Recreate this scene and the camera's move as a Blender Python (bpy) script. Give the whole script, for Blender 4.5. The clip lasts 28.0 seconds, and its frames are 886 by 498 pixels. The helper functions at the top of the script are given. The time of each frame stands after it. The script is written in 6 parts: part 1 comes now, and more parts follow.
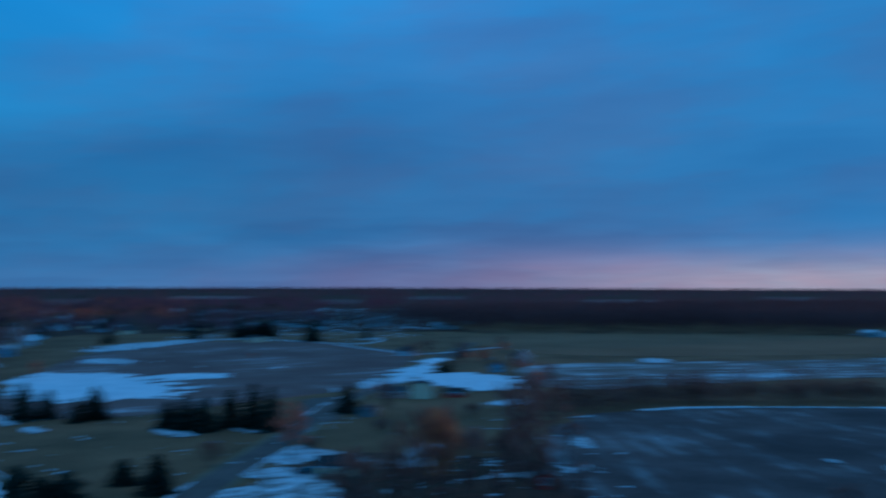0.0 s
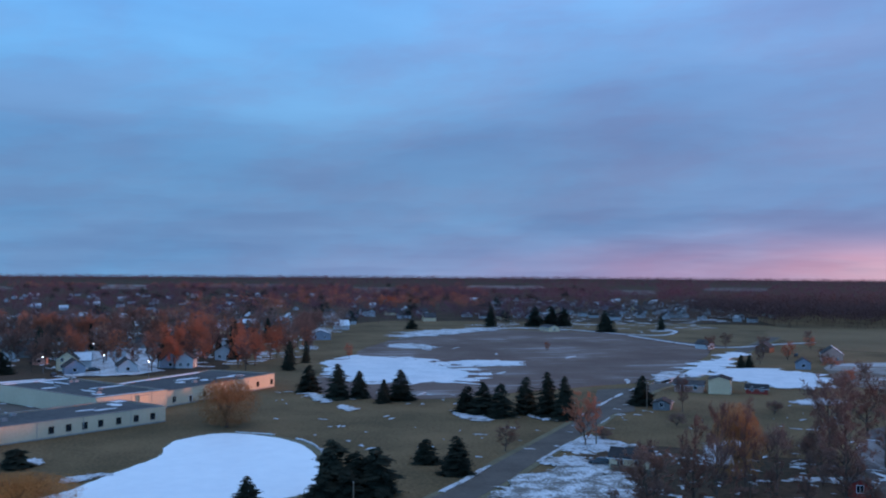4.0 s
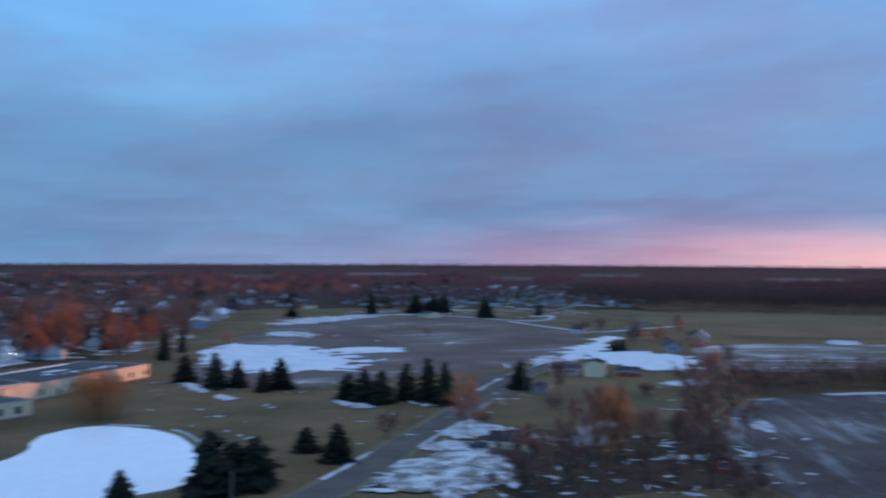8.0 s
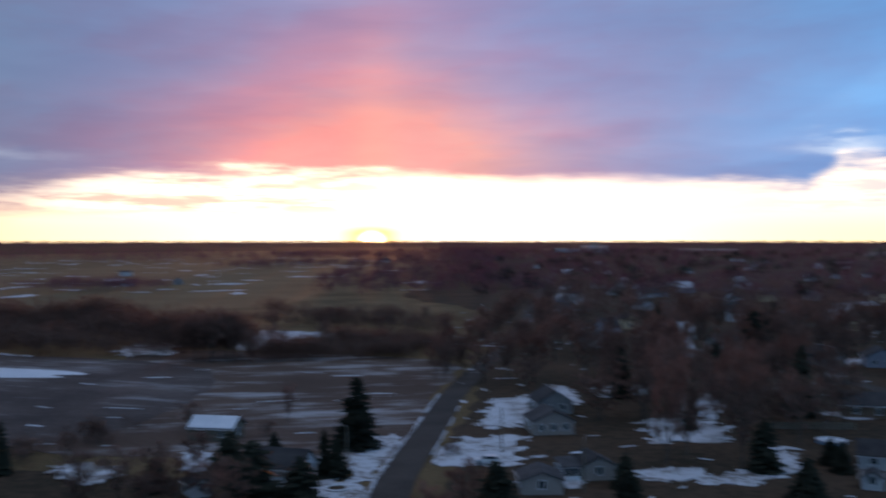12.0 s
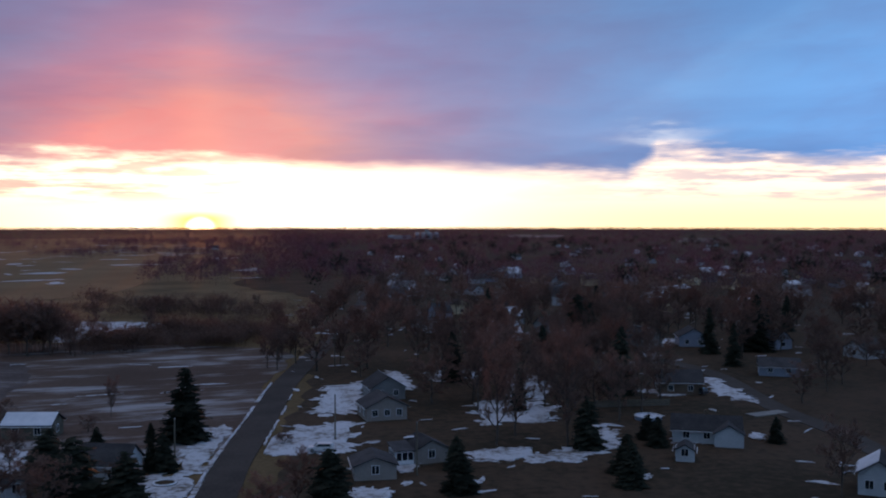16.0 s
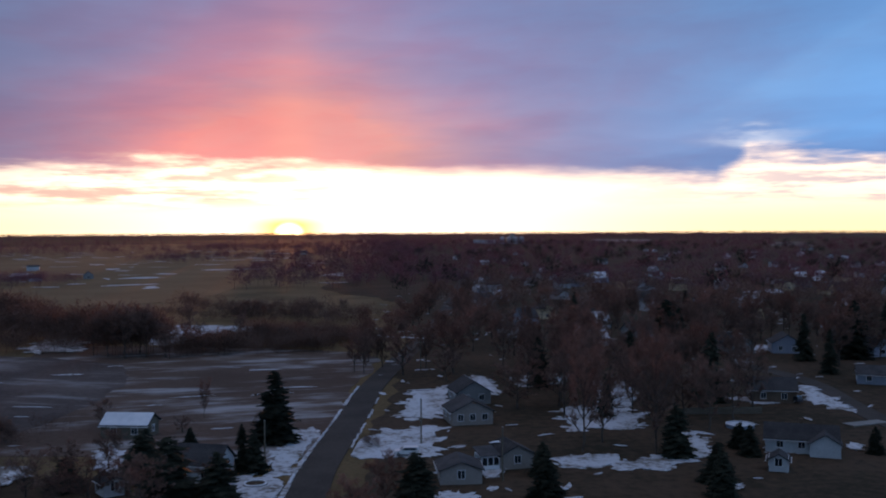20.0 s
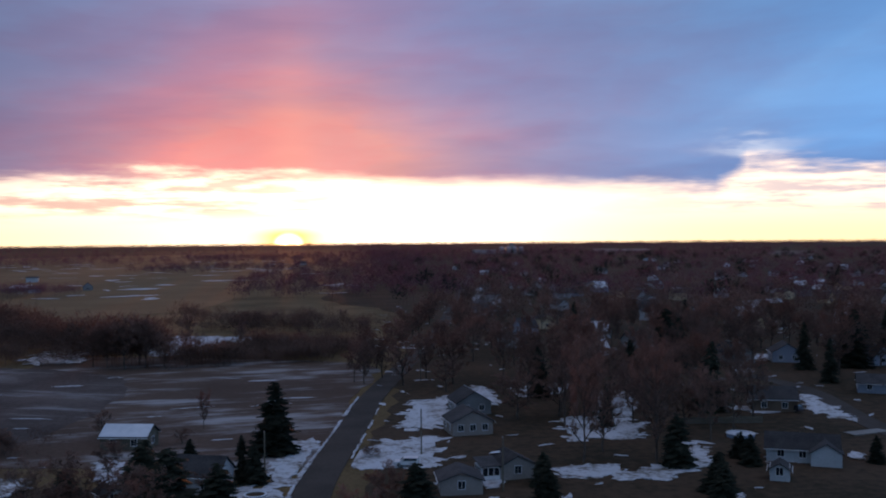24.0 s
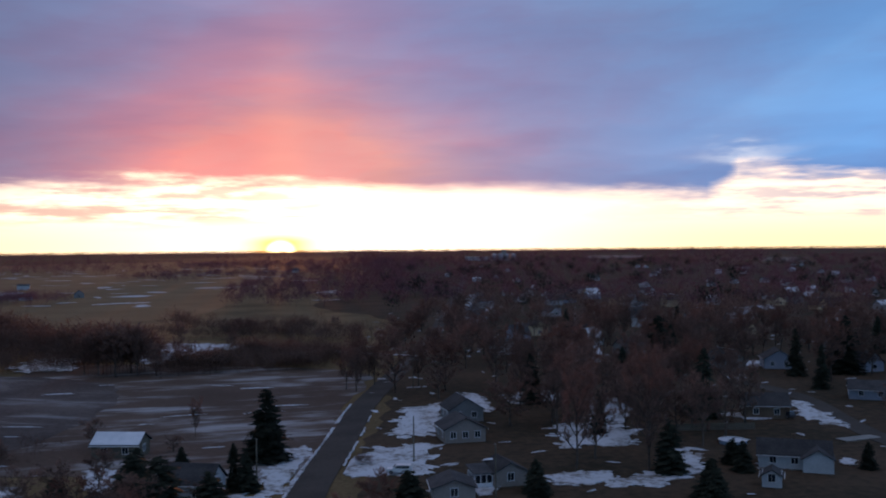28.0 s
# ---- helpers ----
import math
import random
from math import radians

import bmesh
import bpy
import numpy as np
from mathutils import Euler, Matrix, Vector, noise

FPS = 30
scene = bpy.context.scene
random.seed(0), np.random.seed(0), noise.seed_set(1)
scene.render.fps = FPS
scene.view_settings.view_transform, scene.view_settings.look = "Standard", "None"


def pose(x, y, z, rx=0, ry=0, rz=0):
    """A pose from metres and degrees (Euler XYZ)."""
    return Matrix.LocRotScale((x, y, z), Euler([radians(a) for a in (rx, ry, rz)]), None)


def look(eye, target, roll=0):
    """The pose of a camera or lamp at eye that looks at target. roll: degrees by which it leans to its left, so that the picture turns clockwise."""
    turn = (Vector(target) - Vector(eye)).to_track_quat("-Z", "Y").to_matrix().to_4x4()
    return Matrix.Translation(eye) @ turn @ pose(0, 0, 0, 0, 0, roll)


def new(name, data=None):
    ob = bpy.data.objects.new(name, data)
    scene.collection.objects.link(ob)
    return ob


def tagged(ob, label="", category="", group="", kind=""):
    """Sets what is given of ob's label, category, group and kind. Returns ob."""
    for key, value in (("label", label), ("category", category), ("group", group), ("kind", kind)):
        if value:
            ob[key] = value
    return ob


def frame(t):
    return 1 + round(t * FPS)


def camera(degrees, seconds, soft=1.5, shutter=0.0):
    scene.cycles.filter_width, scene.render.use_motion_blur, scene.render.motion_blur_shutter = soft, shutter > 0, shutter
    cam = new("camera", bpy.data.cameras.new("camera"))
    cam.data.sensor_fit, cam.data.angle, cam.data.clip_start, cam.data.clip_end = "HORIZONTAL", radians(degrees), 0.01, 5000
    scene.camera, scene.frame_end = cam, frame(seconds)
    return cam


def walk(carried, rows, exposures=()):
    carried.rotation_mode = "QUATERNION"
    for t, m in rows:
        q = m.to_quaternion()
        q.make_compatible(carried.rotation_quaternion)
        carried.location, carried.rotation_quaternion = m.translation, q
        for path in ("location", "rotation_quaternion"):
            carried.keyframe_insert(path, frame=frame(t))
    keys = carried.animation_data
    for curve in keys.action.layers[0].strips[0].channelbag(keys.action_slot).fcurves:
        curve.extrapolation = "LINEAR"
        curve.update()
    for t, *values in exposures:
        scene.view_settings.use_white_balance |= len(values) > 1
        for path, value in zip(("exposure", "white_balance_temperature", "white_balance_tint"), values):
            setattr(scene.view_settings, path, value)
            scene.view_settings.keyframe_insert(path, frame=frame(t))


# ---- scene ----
# ---------------------------------------------------------------- camera
EYE = Vector((0.0, 0.0, 40.0))
cam = camera(2 * math.degrees(math.atan(784 / 1700)), 28.0, soft=2.0, shutter=0.5)


def aim(yaw, pitch, roll):
    """Camera pose: yaw in degrees clockwise from +Y (the sun), pitch up, roll."""
    a, p = radians(yaw), radians(pitch)
    return look(EYE, EYE + Vector((math.sin(a) * math.cos(p), math.cos(a) * math.cos(p), math.sin(p))), roll)


ROWS = [
    (0, -61.25, 2.06, 0.02),
    (0.1, -66.4, 1.85, 0.4),
    (0.2, -71.6, 1.7, 0.9),
    (0.4, -78, 1.54, 1.48),
    (0.5, -78.24, 1.41, 1.28),
    (1, -78.25, 0.94, 0.96),
    (1.5, -78.16, 0.61, 1.39),
    (2, -78.58, 0.2, 0.49),
    (2.5, -79.94, 0.57, 0.3),
    (3, -79.82, 1.07, 0.43),
    (3.5, -79.23, 1.38, 0.32),
    (4, -78.58, 1.43, 0.3),
    (4.5, -78.23, 1.46, 0.08),
    (6.5, -77.91, 1.48, -0.03),
    (7, -80.19, 1.22, 0.03),
    (7.5, -80.67, 0.8, 0.13),
    (8, -71.48, 0.68, 0.18),
    (8.5, -62.46, 0.88, -0.3),
    (9, -55.31, 0.9, -0.71),
    (9.5, -44.08, 0.36, 0.17),
    (10, -32.88, 0.03, -0.77),
    (10.5, -23.13, 0.12, -0.59),
    (11, -13.58, 0.22, -0.05),
    (11.5, -4.67, -0.23, -0.03),
    (12, 4.24, -0.81, -0.02),
    (12.5, 13.07, -1.6, -0.22),
    (14.5, 15.17, -1.43, -1.19),
    (15, 14.46, -1.62, -1.15),
    (15.5, 14.07, -1.65, -0.38),
    (16, 14.18, -1.6, 0.02),
    (16.5, 14.2, -1.9, -0.44),
    (17, 14.16, -1.77, -0.34),
    (17.5, 12.34, -1.5, -0.36),
    (18, 10.72, -1.41, -0.56),
    (18.5, 10.01, -1.11, -0.06),
    (19, 9.62, -1.17, -0.08),
    (19.5, 9.22, -1.23, -0.48),
    (20, 9.1, -1.31, -0.25),
    (20.5, 9.23, -1.23, -0.17),
    (21, 9.29, -1.17, -0.8),
    (21.5, 9.27, -1.27, -0.6),
    (23.5, 9.15, -0.85, -0.42),
    (24, 9.13, -0.71, -0.45),
    (24.5, 9.03, -0.86, -0.6),
    (25, 9.08, -0.94, -0.72),
    (25.5, 9.11, -1, 0.21),
    (26, 9.32, -0.91, 0.44),
    (26.5, 9.3, -1, 0.07),
    (27, 9.32, -0.94, -0.54),
    (27.5, 9.51, -0.56, -0.62),
    (28, 9.59, -0.3, -0.5),
]
EXPOSURES = [(0.0, -1.05, 4500, -14), (0.3, -0.95, 4700, -8), (1.0, -0.54, 5600, 4), (1.6, -0.28, 6000, 8), (3.0, -0.05, 7000, 15),
             (6.5, -0.03, 7000, 15), (8.5, 0.0, 7600, 17), (10.5, -0.22, 8300, 19), (12.5, -0.86, 8500, 25), (14.5, -0.96, 8700, 30), (28.0, -0.96, 8700, 30)]
walk(cam, [(t, aim(y, p, r)) for t, y, p, r in ROWS], EXPOSURES)

# ---------------------------------------------------------------- world and sun
world = bpy.data.worlds.new("dusk_sky")
scene.world = world
world.use_nodes = True
WT = world.node_tree
WT.nodes.clear()


class Net:
    """Short hand for node arithmetic."""

    def __init__(self, tree):
        self.t = tree

    def node(self, kind):
        return self.t.nodes.new(kind)

    def put(self, socket, value):
        if isinstance(value, bpy.types.NodeSocket):
            self.t.links.new(value, socket)
        elif isinstance(value, (tuple, list)) and len(value) == 3 and socket.type == "RGBA":
            socket.default_value = (*value, 1)
        else:
            socket.default_value = value

    def m(self, op, a, b=0.0, c=0.0, clamp=False):
        n = self.node("ShaderNodeMath")
        n.operation, n.use_clamp = op, clamp
        for s, v in zip(n.inputs, (a, b, c)):
            self.put(s, v)
        return n.outputs[0]

    def mix(self, f, a, b):
        n = self.node("ShaderNodeMix")
        n.data_type = "RGBA"
        self.put(n.inputs[0], f), self.put(n.inputs[6], a), self.put(n.inputs[7], b)
        return n.outputs[2]

    def blend(self, kind, f, a, b):
        n = self.node("ShaderNodeMix")
        n.data_type, n.blend_type = "RGBA", kind
        self.put(n.inputs[0], f), self.put(n.inputs[6], a), self.put(n.inputs[7], b)
        return n.outputs[2]

    def step(self, x, lo, hi):
        n = self.node("ShaderNodeMapRange")
        n.interpolation_type = "SMOOTHSTEP"
        for i, v in enumerate((x, lo, hi, 0.0, 1.0)):
            self.put(n.inputs[i], v)
        return n.outputs[0]

    def bell(self, x, mid, wide):
        d = self.m("DIVIDE", self.m("SUBTRACT", x, mid), wide)
        return self.m("EXPONENT", self.m("MULTIPLY", self.m("MULTIPLY", d, d), -1.0))

    def noise(self, vec, scale, detail=4.0, rough=0.55):
        n = self.node("ShaderNodeTexNoise")
        self.put(n.inputs["Vector"], vec), self.put(n.inputs["Scale"], scale)
        self.put(n.inputs["Detail"], detail), self.put(n.inputs["Roughness"], rough)
        return n.outputs[0]

    def vec(self, x, y, z):
        n = self.node("ShaderNodeCombineXYZ")
        for s, v in zip(n.inputs, (x, y, z)):
            self.put(s, v)
        return n.outputs[0]

    def ramp(self, x, stops):
        n = self.node("ShaderNodeValToRGB")
        e = n.color_ramp.elements
        while len(e) < len(stops):
            e.new(0.5)
        for s, (p, c) in zip(e, stops):
            s.position, s.color = p, (*c, 1) if isinstance(c, tuple) else (c, c, c, 1)
        self.put(n.inputs[0], x)
        return n.outputs[0]


def build_sky():
    w = Net(WT)
    way = w.node("ShaderNodeTexCoord").outputs["Generated"]
    s = w.node("ShaderNodeSeparateXYZ")
    w.put(s.inputs[0], way)
    x, y, z = s.outputs
    deg = 180 / math.pi
    az = w.m("MULTIPLY", w.m("ARCTAN2", x, y), deg)
    el = w.m("MULTIPLY", w.m("ARCSINE", z), deg)
    up = w.m("MAXIMUM", el, 0.0)
    # flat cloud layer seen in perspective: streaks narrow towards the horizon
    over = w.m("DIVIDE", 1.0, w.m("ADD", w.m("MAXIMUM", z, 0.0), 0.09))
    layer = w.vec(w.m("MULTIPLY", x, over), w.m("MULTIPLY", y, over), 0.0)
    big = w.noise(layer, 0.62, 3.0, 0.5)
    fine = w.noise(w.vec(w.m("MULTIPLY", az, 0.042), w.m("MULTIPLY", w.m("ADD", el, w.m("MULTIPLY", big, 6.0)), 0.24), 3.0), 1.0, 5.0, 0.55)
    wisps = w.noise(w.vec(w.m("MULTIPLY", az, 0.16), w.m("MULTIPLY", el, 0.9), 7.0), 1.0, 4.0, 0.6)
    # clear sky under the cloud, from the sky model, for its zenith light
    sky = w.node("ShaderNodeTexSky")
    sky.sky_type, sky.sun_disc, sky.sun_elevation, sky.sun_rotation = "NISHITA", False, radians(1.2), 0.0
    # cloud deck colours
    near = w.m("MAXIMUM", w.bell(az, 6.0, 22.0), w.m("MULTIPLY", 0.15, w.bell(az, -18.0, 26.0)))
    deck = w.mix(near, (0.15, 0.345, 0.68), (0.56, 0.56, 1.06))
    east = w.step(az, -20.0, -85.0)
    deck = w.mix(east, deck, (0.145, 0.28, 0.53))
    north = w.step(az, 12.0, 42.0)
    deck = w.mix(w.m("MULTIPLY", north, 0.85), deck, (0.25, 0.80, 1.85))
    high = w.step(up, 4.0, 22.0)
    deck = w.mix(w.m("MULTIPLY", high, w.m("ADD", 0.6, w.m("MULTIPLY", east, 0.2))), deck, w.mix(east, (0.22, 0.56, 1.08), (0.22, 0.57, 1.16)))
    # afterglow low over the horizon and round the sun
    low = w.bell(up, 0.0, 1.7)
    pink_az = w.step(az, -100.0, -42.0)
    deck = w.mix(w.m("MULTIPLY", w.m("MULTIPLY", low, pink_az), 0.7), deck, w.mix(w.step(az, -75.0, -35.0), (0.50, 0.33, 0.53), (1.3, 0.72, 0.64)))
    glow = w.m("ADD", w.m("MULTIPLY", w.bell(az, 0.0, 11.5), w.bell(up, 3.6, 4.2)), w.m("MULTIPLY", 0.6, w.m("MULTIPLY", w.bell(az, 0.5, 7.0), w.bell(up, 4.0, 8.0))))
    deck = w.mix(w.m("MULTIPLY", w.m("MINIMUM", w.m("MULTIPLY", glow, w.m("ADD", 0.45, w.m("MULTIPLY", w.m("ADD", fine, wisps), 0.55))), 1.0), 0.92), deck, (1.9, 0.80, 0.74))
    tone = w.m("ADD", 0.46, w.m("MULTIPLY", w.m("ADD", w.m("MULTIPLY", big, 0.55), w.m("MULTIPLY", fine, 0.45)), 1.08))
    deck = w.blend("MULTIPLY", 1.0, deck, w.vec(tone, tone, w.m("ADD", 0.25, w.m("MULTIPLY", tone, 0.75))))
    # broken cloud: blue where it is thin, mauve where it is thick; soft billows with a slant
    slant = w.m("ADD", el, w.m("MULTIPLY", az, -0.10))
    billow = w.noise(w.vec(w.m("MULTIPLY", az, 0.085), w.m("MULTIPLY", w.m("ADD", slant, w.m("MULTIPLY", fine, 3.0)), 0.26), 11.0), 1.0, 5.0, 0.6)
    thick = w.step(billow, 0.36, 0.66)
    deck = w.blend("MULTIPLY", 1.0, deck, w.mix(thick, (0.95, 1.07, 1.08), (1.05, 0.93, 0.94)))
    # the deck's tint along the horizon: blue away from the sun, rose before it, clear blue to the right of it
    tint = w.ramp(w.m("DIVIDE", w.m("ADD", az, 120.0), 200.0), [(0.0, (0.43, 0.56, 0.575)), (0.13, (0.44, 0.555, 0.57)), (0.24, (0.50, 0.50, 0.51)), (0.30, (0.55, 0.475, 0.485)),
                  (0.40, (0.50, 0.505, 0.505)), (0.47, (0.50, 0.51, 0.50)), (0.52, (0.45, 0.45, 0.485)), (0.60, (0.415, 0.435, 0.485)), (0.635, (0.405, 0.48, 0.53)), (0.68, (0.40, 0.545, 0.585)), (0.78, (0.41, 0.55, 0.575)), (1.0, (0.45, 0.53, 0.55))])
    deck = w.blend("MULTIPLY", 1.0, w.blend("MULTIPLY", 1.0, deck, tint), (2.0, 2.0, 2.0))
    # a slanting edge in the cloud, lighter below it
    edge_line = w.m("SUBTRACT", w.m("ADD", 7.4, w.m("MULTIPLY", w.m("SUBTRACT", az, 25.0), 0.52)), w.m("ADD", el, w.m("MULTIPLY", w.m("SUBTRACT", fine, 0.5), 2.0)))
    lighter = w.m("MULTIPLY", w.m("MULTIPLY", w.step(edge_line, -0.2, 0.7), w.step(edge_line, 4.5, 0.8)), w.m("MULTIPLY", w.step(az, 21.0, 27.0), w.step(az, 60.0, 42.0)))
    deck = w.blend("MULTIPLY", 1.0, deck, w.mix(lighter, (1.0, 1.0, 1.0), (1.09, 1.08, 1.05)))
    # pillar of light over the sun
    pillar = w.m("MULTIPLY", w.m("MULTIPLY", w.bell(az, 0.2, 1.7), w.bell(up, 3.0, 6.5)), w.m("ADD", 0.4, w.m("MULTIPLY", fine, 1.0)))
    deck = w.mix(w.m("MULTIPLY", pillar, 0.42), deck, (2.1, 0.95, 0.82))
    # bright clear strip below the deck
    a01 = w.m("DIVIDE", w.m("ADD", az, 60.0), 150.0)
    edge = w.ramp(a01, [(0.0, 0.0), (0.17, 0.0), (0.20, 0.17), (0.29, 0.35), (0.36, 0.385), (0.44, 0.345), (0.53, 0.305), (0.567, 0.28),
                        (0.578, 0.42), (0.62, 0.37), (0.67, 0.35), (0.80, 0.20), (1.0, 0.0)])
    edge = w.m("ADD", w.m("MULTIPLY", edge, 10.0), w.m("MULTIPLY", w.m("MULTIPLY", w.m("SUBTRACT", wisps, 0.5), 2.6), w.m("SUBTRACT", 1.0, w.m("MULTIPLY", 0.7, w.bell(az, 14.0, 10.0)))))
    gap = w.step(w.m("SUBTRACT", edge, up), -0.55, w.m("ADD", 0.8, w.m("MULTIPLY", w.step(az, -10.0, -24.0), 2.4)))
    gap = w.m("MULTIPLY", gap, w.step(az, -31.0, -16.0))
    gap = w.m("MULTIPLY", gap, w.step(az, 85.0, 55.0))
    # thin cloud bars inside the strip
    bars = w.step(w.noise(w.vec(w.m("MULTIPLY", az, 0.17), w.m("MULTIPLY", el, 1.3), 1.0), 1.0, 4.0, 0.62), 0.42, 0.60)
    bars = w.m("MULTIPLY", bars, w.m("MULTIPLY", w.step(up, 0.7, 1.8), w.m("SUBTRACT", 1.0, w.bell(az, 13.0, 12.0))))
    clear = w.mix(w.step(up, 0.0, 2.6), (2.6, 2.25, 1.5), (2.9, 2.75, 2.4))
    clear = w.mix(w.bell(az, 4.0, 13.0), clear, (4.6, 4.1, 3.3))
    clear = w.mix(w.m("MULTIPLY", bars, 0.85), clear, w.mix(w.step(az, 12.0, 26.0), (1.25, 0.95, 0.95), (0.80, 0.95, 1.35)))
    # small rifts in the deck
    rift = w.m("ADD", w.m("MULTIPLY", w.m("MULTIPLY", 0.4, w.bell(az, -24.0, 6.0)), w.bell(w.m("ADD", el, w.m("MULTIPLY", wisps, 1.6)), 5.2, 0.40)), w.m("MULTIPLY", w.bell(az, 27.0, 2.2), w.bell(w.m("ADD", el, w.m("MULTIPLY", wisps, 2.4)), 6.3, 0.45)))
    rift = w.m("MULTIPLY", rift, w.step(w.noise(w.vec(w.m("MULTIPLY", az, 0.3), w.m("MULTIPLY", el, 1.2), 4.0), 1.0, 3.0, 0.55), 0.30, 0.66))
    deck = w.mix(w.m("MULTIPLY", rift, 0.7), deck, (1.1, 1.6, 2.2))
    colour = w.mix(gap, deck, clear)
    # the sun's own disc and halo on the horizon
    dist = w.m("SQRT", w.m("ADD", w.m("MULTIPLY", az, az), w.m("MULTIPLY", w.m("MULTIPLY", w.m("ADD", el, 0.35), 1.3), w.m("MULTIPLY", w.m("ADD", el, 0.35), 1.3))))
    colour = w.mix(w.m("MULTIPLY", w.m("MULTIPLY", w.bell(az, 0.0, 1.9), w.step(up, 0.9, 0.1)), 0.95), colour, (3.4, 1.7, 0.22))
    disc = w.m("MULTIPLY", w.step(dist, 1.0, 0.5), 9.0)
    colour = w.blend("ADD", 1.0, colour, w.blend("MULTIPLY", 1.0, (1.0, 0.85, 0.5), w.vec(disc, disc, disc)))
    # overhead the cloud thins to the model's clear sky
    colour = w.mix(w.step(el, 30.0, 75.0), colour, w.blend("ADD", 1.0, (0.44, 0.54, 0.80), w.blend("MULTIPLY", 1.0, sky.outputs[0], (0.1, 0.1, 0.1))))
    bg = w.node("ShaderNodeBackground")
    w.put(bg.inputs[0], colour), w.put(bg.inputs[1], 1.0)
    out = w.node("ShaderNodeOutputWorld")
    WT.links.new(bg.outputs[0], out.inputs[0])


build_sky()
sun_data = bpy.data.lights.new("sun", "SUN")
sun_data.energy, sun_data.angle, sun_data.color = 2.8, radians(1.0), (1.0, 0.40, 0.20)
sun = new("sun", sun_data)
sun.matrix_world = look((0, 60, 60 * math.tan(radians(0.85))), (0, 0, 0)) @ pose(0, 0, 0)


# ---------------------------------------------------------------- materials
def material(name, dark, light, grain=2.0, patch=0.1, rough=0.9, bump=0.0, specular=0.04, vary=0.0, metallic=0.0, spread=(0.35, 0.65), sheen=0.0, sheer=0.0):
    """A procedural surface: two colours mixed by noise at two scales (per metre), with fine relief; vary: hue change from object to object;
    sheen: fuzz of dry stalks against the light; sheer: share of light that passes a thin twig."""
    m = bpy.data.materials.new(name)
    m.use_nodes = True
    n = Net(m.node_tree)
    m.node_tree.nodes.clear()
    pos = n.node("ShaderNodeNewGeometry").outputs["Position"]
    f = n.m("ADD", n.m("MULTIPLY", n.noise(pos, grain, 5.0, 0.65), 0.5), n.m("MULTIPLY", n.noise(pos, patch, 4.0, 0.6), 0.5))
    colour = n.mix(n.step(f, *spread), dark, light)
    if vary:
        info = n.node("ShaderNodeObjectInfo")
        v = n.m("ADD", 1.0 - vary, n.m("MULTIPLY", info.outputs["Random"], 2 * vary))
        colour = n.blend("MULTIPLY", 1.0, colour, n.vec(v, v, v))
    b = n.node("ShaderNodeBsdfPrincipled")
    n.put(b.inputs["Base Color"], colour), n.put(b.inputs["Roughness"], rough), n.put(b.inputs["Metallic"], metallic)
    n.put(b.inputs["Specular IOR Level"], specular)
    if sheen:
        n.put(b.inputs["Sheen Weight"], sheen), n.put(b.inputs["Sheen Roughness"], 0.45), n.put(b.inputs["Sheen Tint"], (0.9, 0.62, 0.42))
    if bump:
        r = n.node("ShaderNodeBump")
        n.put(r.inputs["Strength"], 0.6), n.put(r.inputs["Distance"], bump), n.put(r.inputs["Height"], n.noise(pos, grain, 6.0, 0.7))
        n.put(b.inputs["Normal"], r.outputs[0])
    o = n.node("ShaderNodeOutputMaterial")
    shown = b.outputs[0]
    if sheer:
        leaf, both = n.node("ShaderNodeBsdfTranslucent"), n.node("ShaderNodeMixShader")
        n.put(leaf.inputs[0], colour), n.put(both.inputs[0], sheer)
        m.node_tree.links.new(shown, both.inputs[1])
        m.node_tree.links.new(leaf.outputs[0], both.inputs[2])
        shown = both.outputs[0]
    m.node_tree.links.new(shown, o.inputs[0])
    return m


M_GRASS = material("winter_grass", (0.085, 0.056, 0.027), (0.205, 0.125, 0.064), 1.2, 0.030, 0.95, 0.015, spread=(0.37, 0.63), sheen=0.07)
M_FIELD = material("bare_field", (0.10, 0.085, 0.075), (0.19, 0.165, 0.145), 0.6, 0.02, 0.95, 0.05)
M_STUBBLE = material("stubble_field", (0.13, 0.105, 0.065), (0.20, 0.17, 0.11), 0.5, 0.02, 0.95, 0.05, sheen=0.07)
M_OLIVE = material("winter_wheat", (0.145, 0.086, 0.044), (0.21, 0.132, 0.07), 0.4, 0.015, 0.95, 0.02, sheen=0.07)
M_SNOW = material("old_snow", (0.56, 0.60, 0.64), (0.74, 0.76, 0.79), 0.8, 0.09, 0.7, 0.06, 0.3)
M_ICE = material("snowy_ice", (0.82, 0.85, 0.88), (0.90, 0.92, 0.94), 0.25, 0.03, 0.55, 0.02, 0.35)
M_PATCHY = material("patchy_snow", (0.15, 0.11, 0.08), (0.56, 0.58, 0.61), 0.9, 0.16, 0.8, 0.06, 0.2, spread=(0.36, 0.54))
M_SLUSH = material("thin_snow", (0.16, 0.14, 0.12), (0.70, 0.72, 0.75), 1.7, 0.22, 0.8, 0.05, 0.2, spread=(0.43, 0.60))
M_ROAD = material("asphalt", (0.095, 0.078, 0.068), (0.155, 0.128, 0.11), 3.0, 0.08, 0.9, 0.01, 0.06)
M_TARMAC = material("dark_asphalt", (0.055, 0.045, 0.040), (0.095, 0.078, 0.068), 3.0, 0.08, 0.9, 0.01, 0.06)
M_BARK = material("bark", (0.075, 0.052, 0.043), (0.145, 0.105, 0.085), 6.0, 0.8, 0.95, vary=0.25)
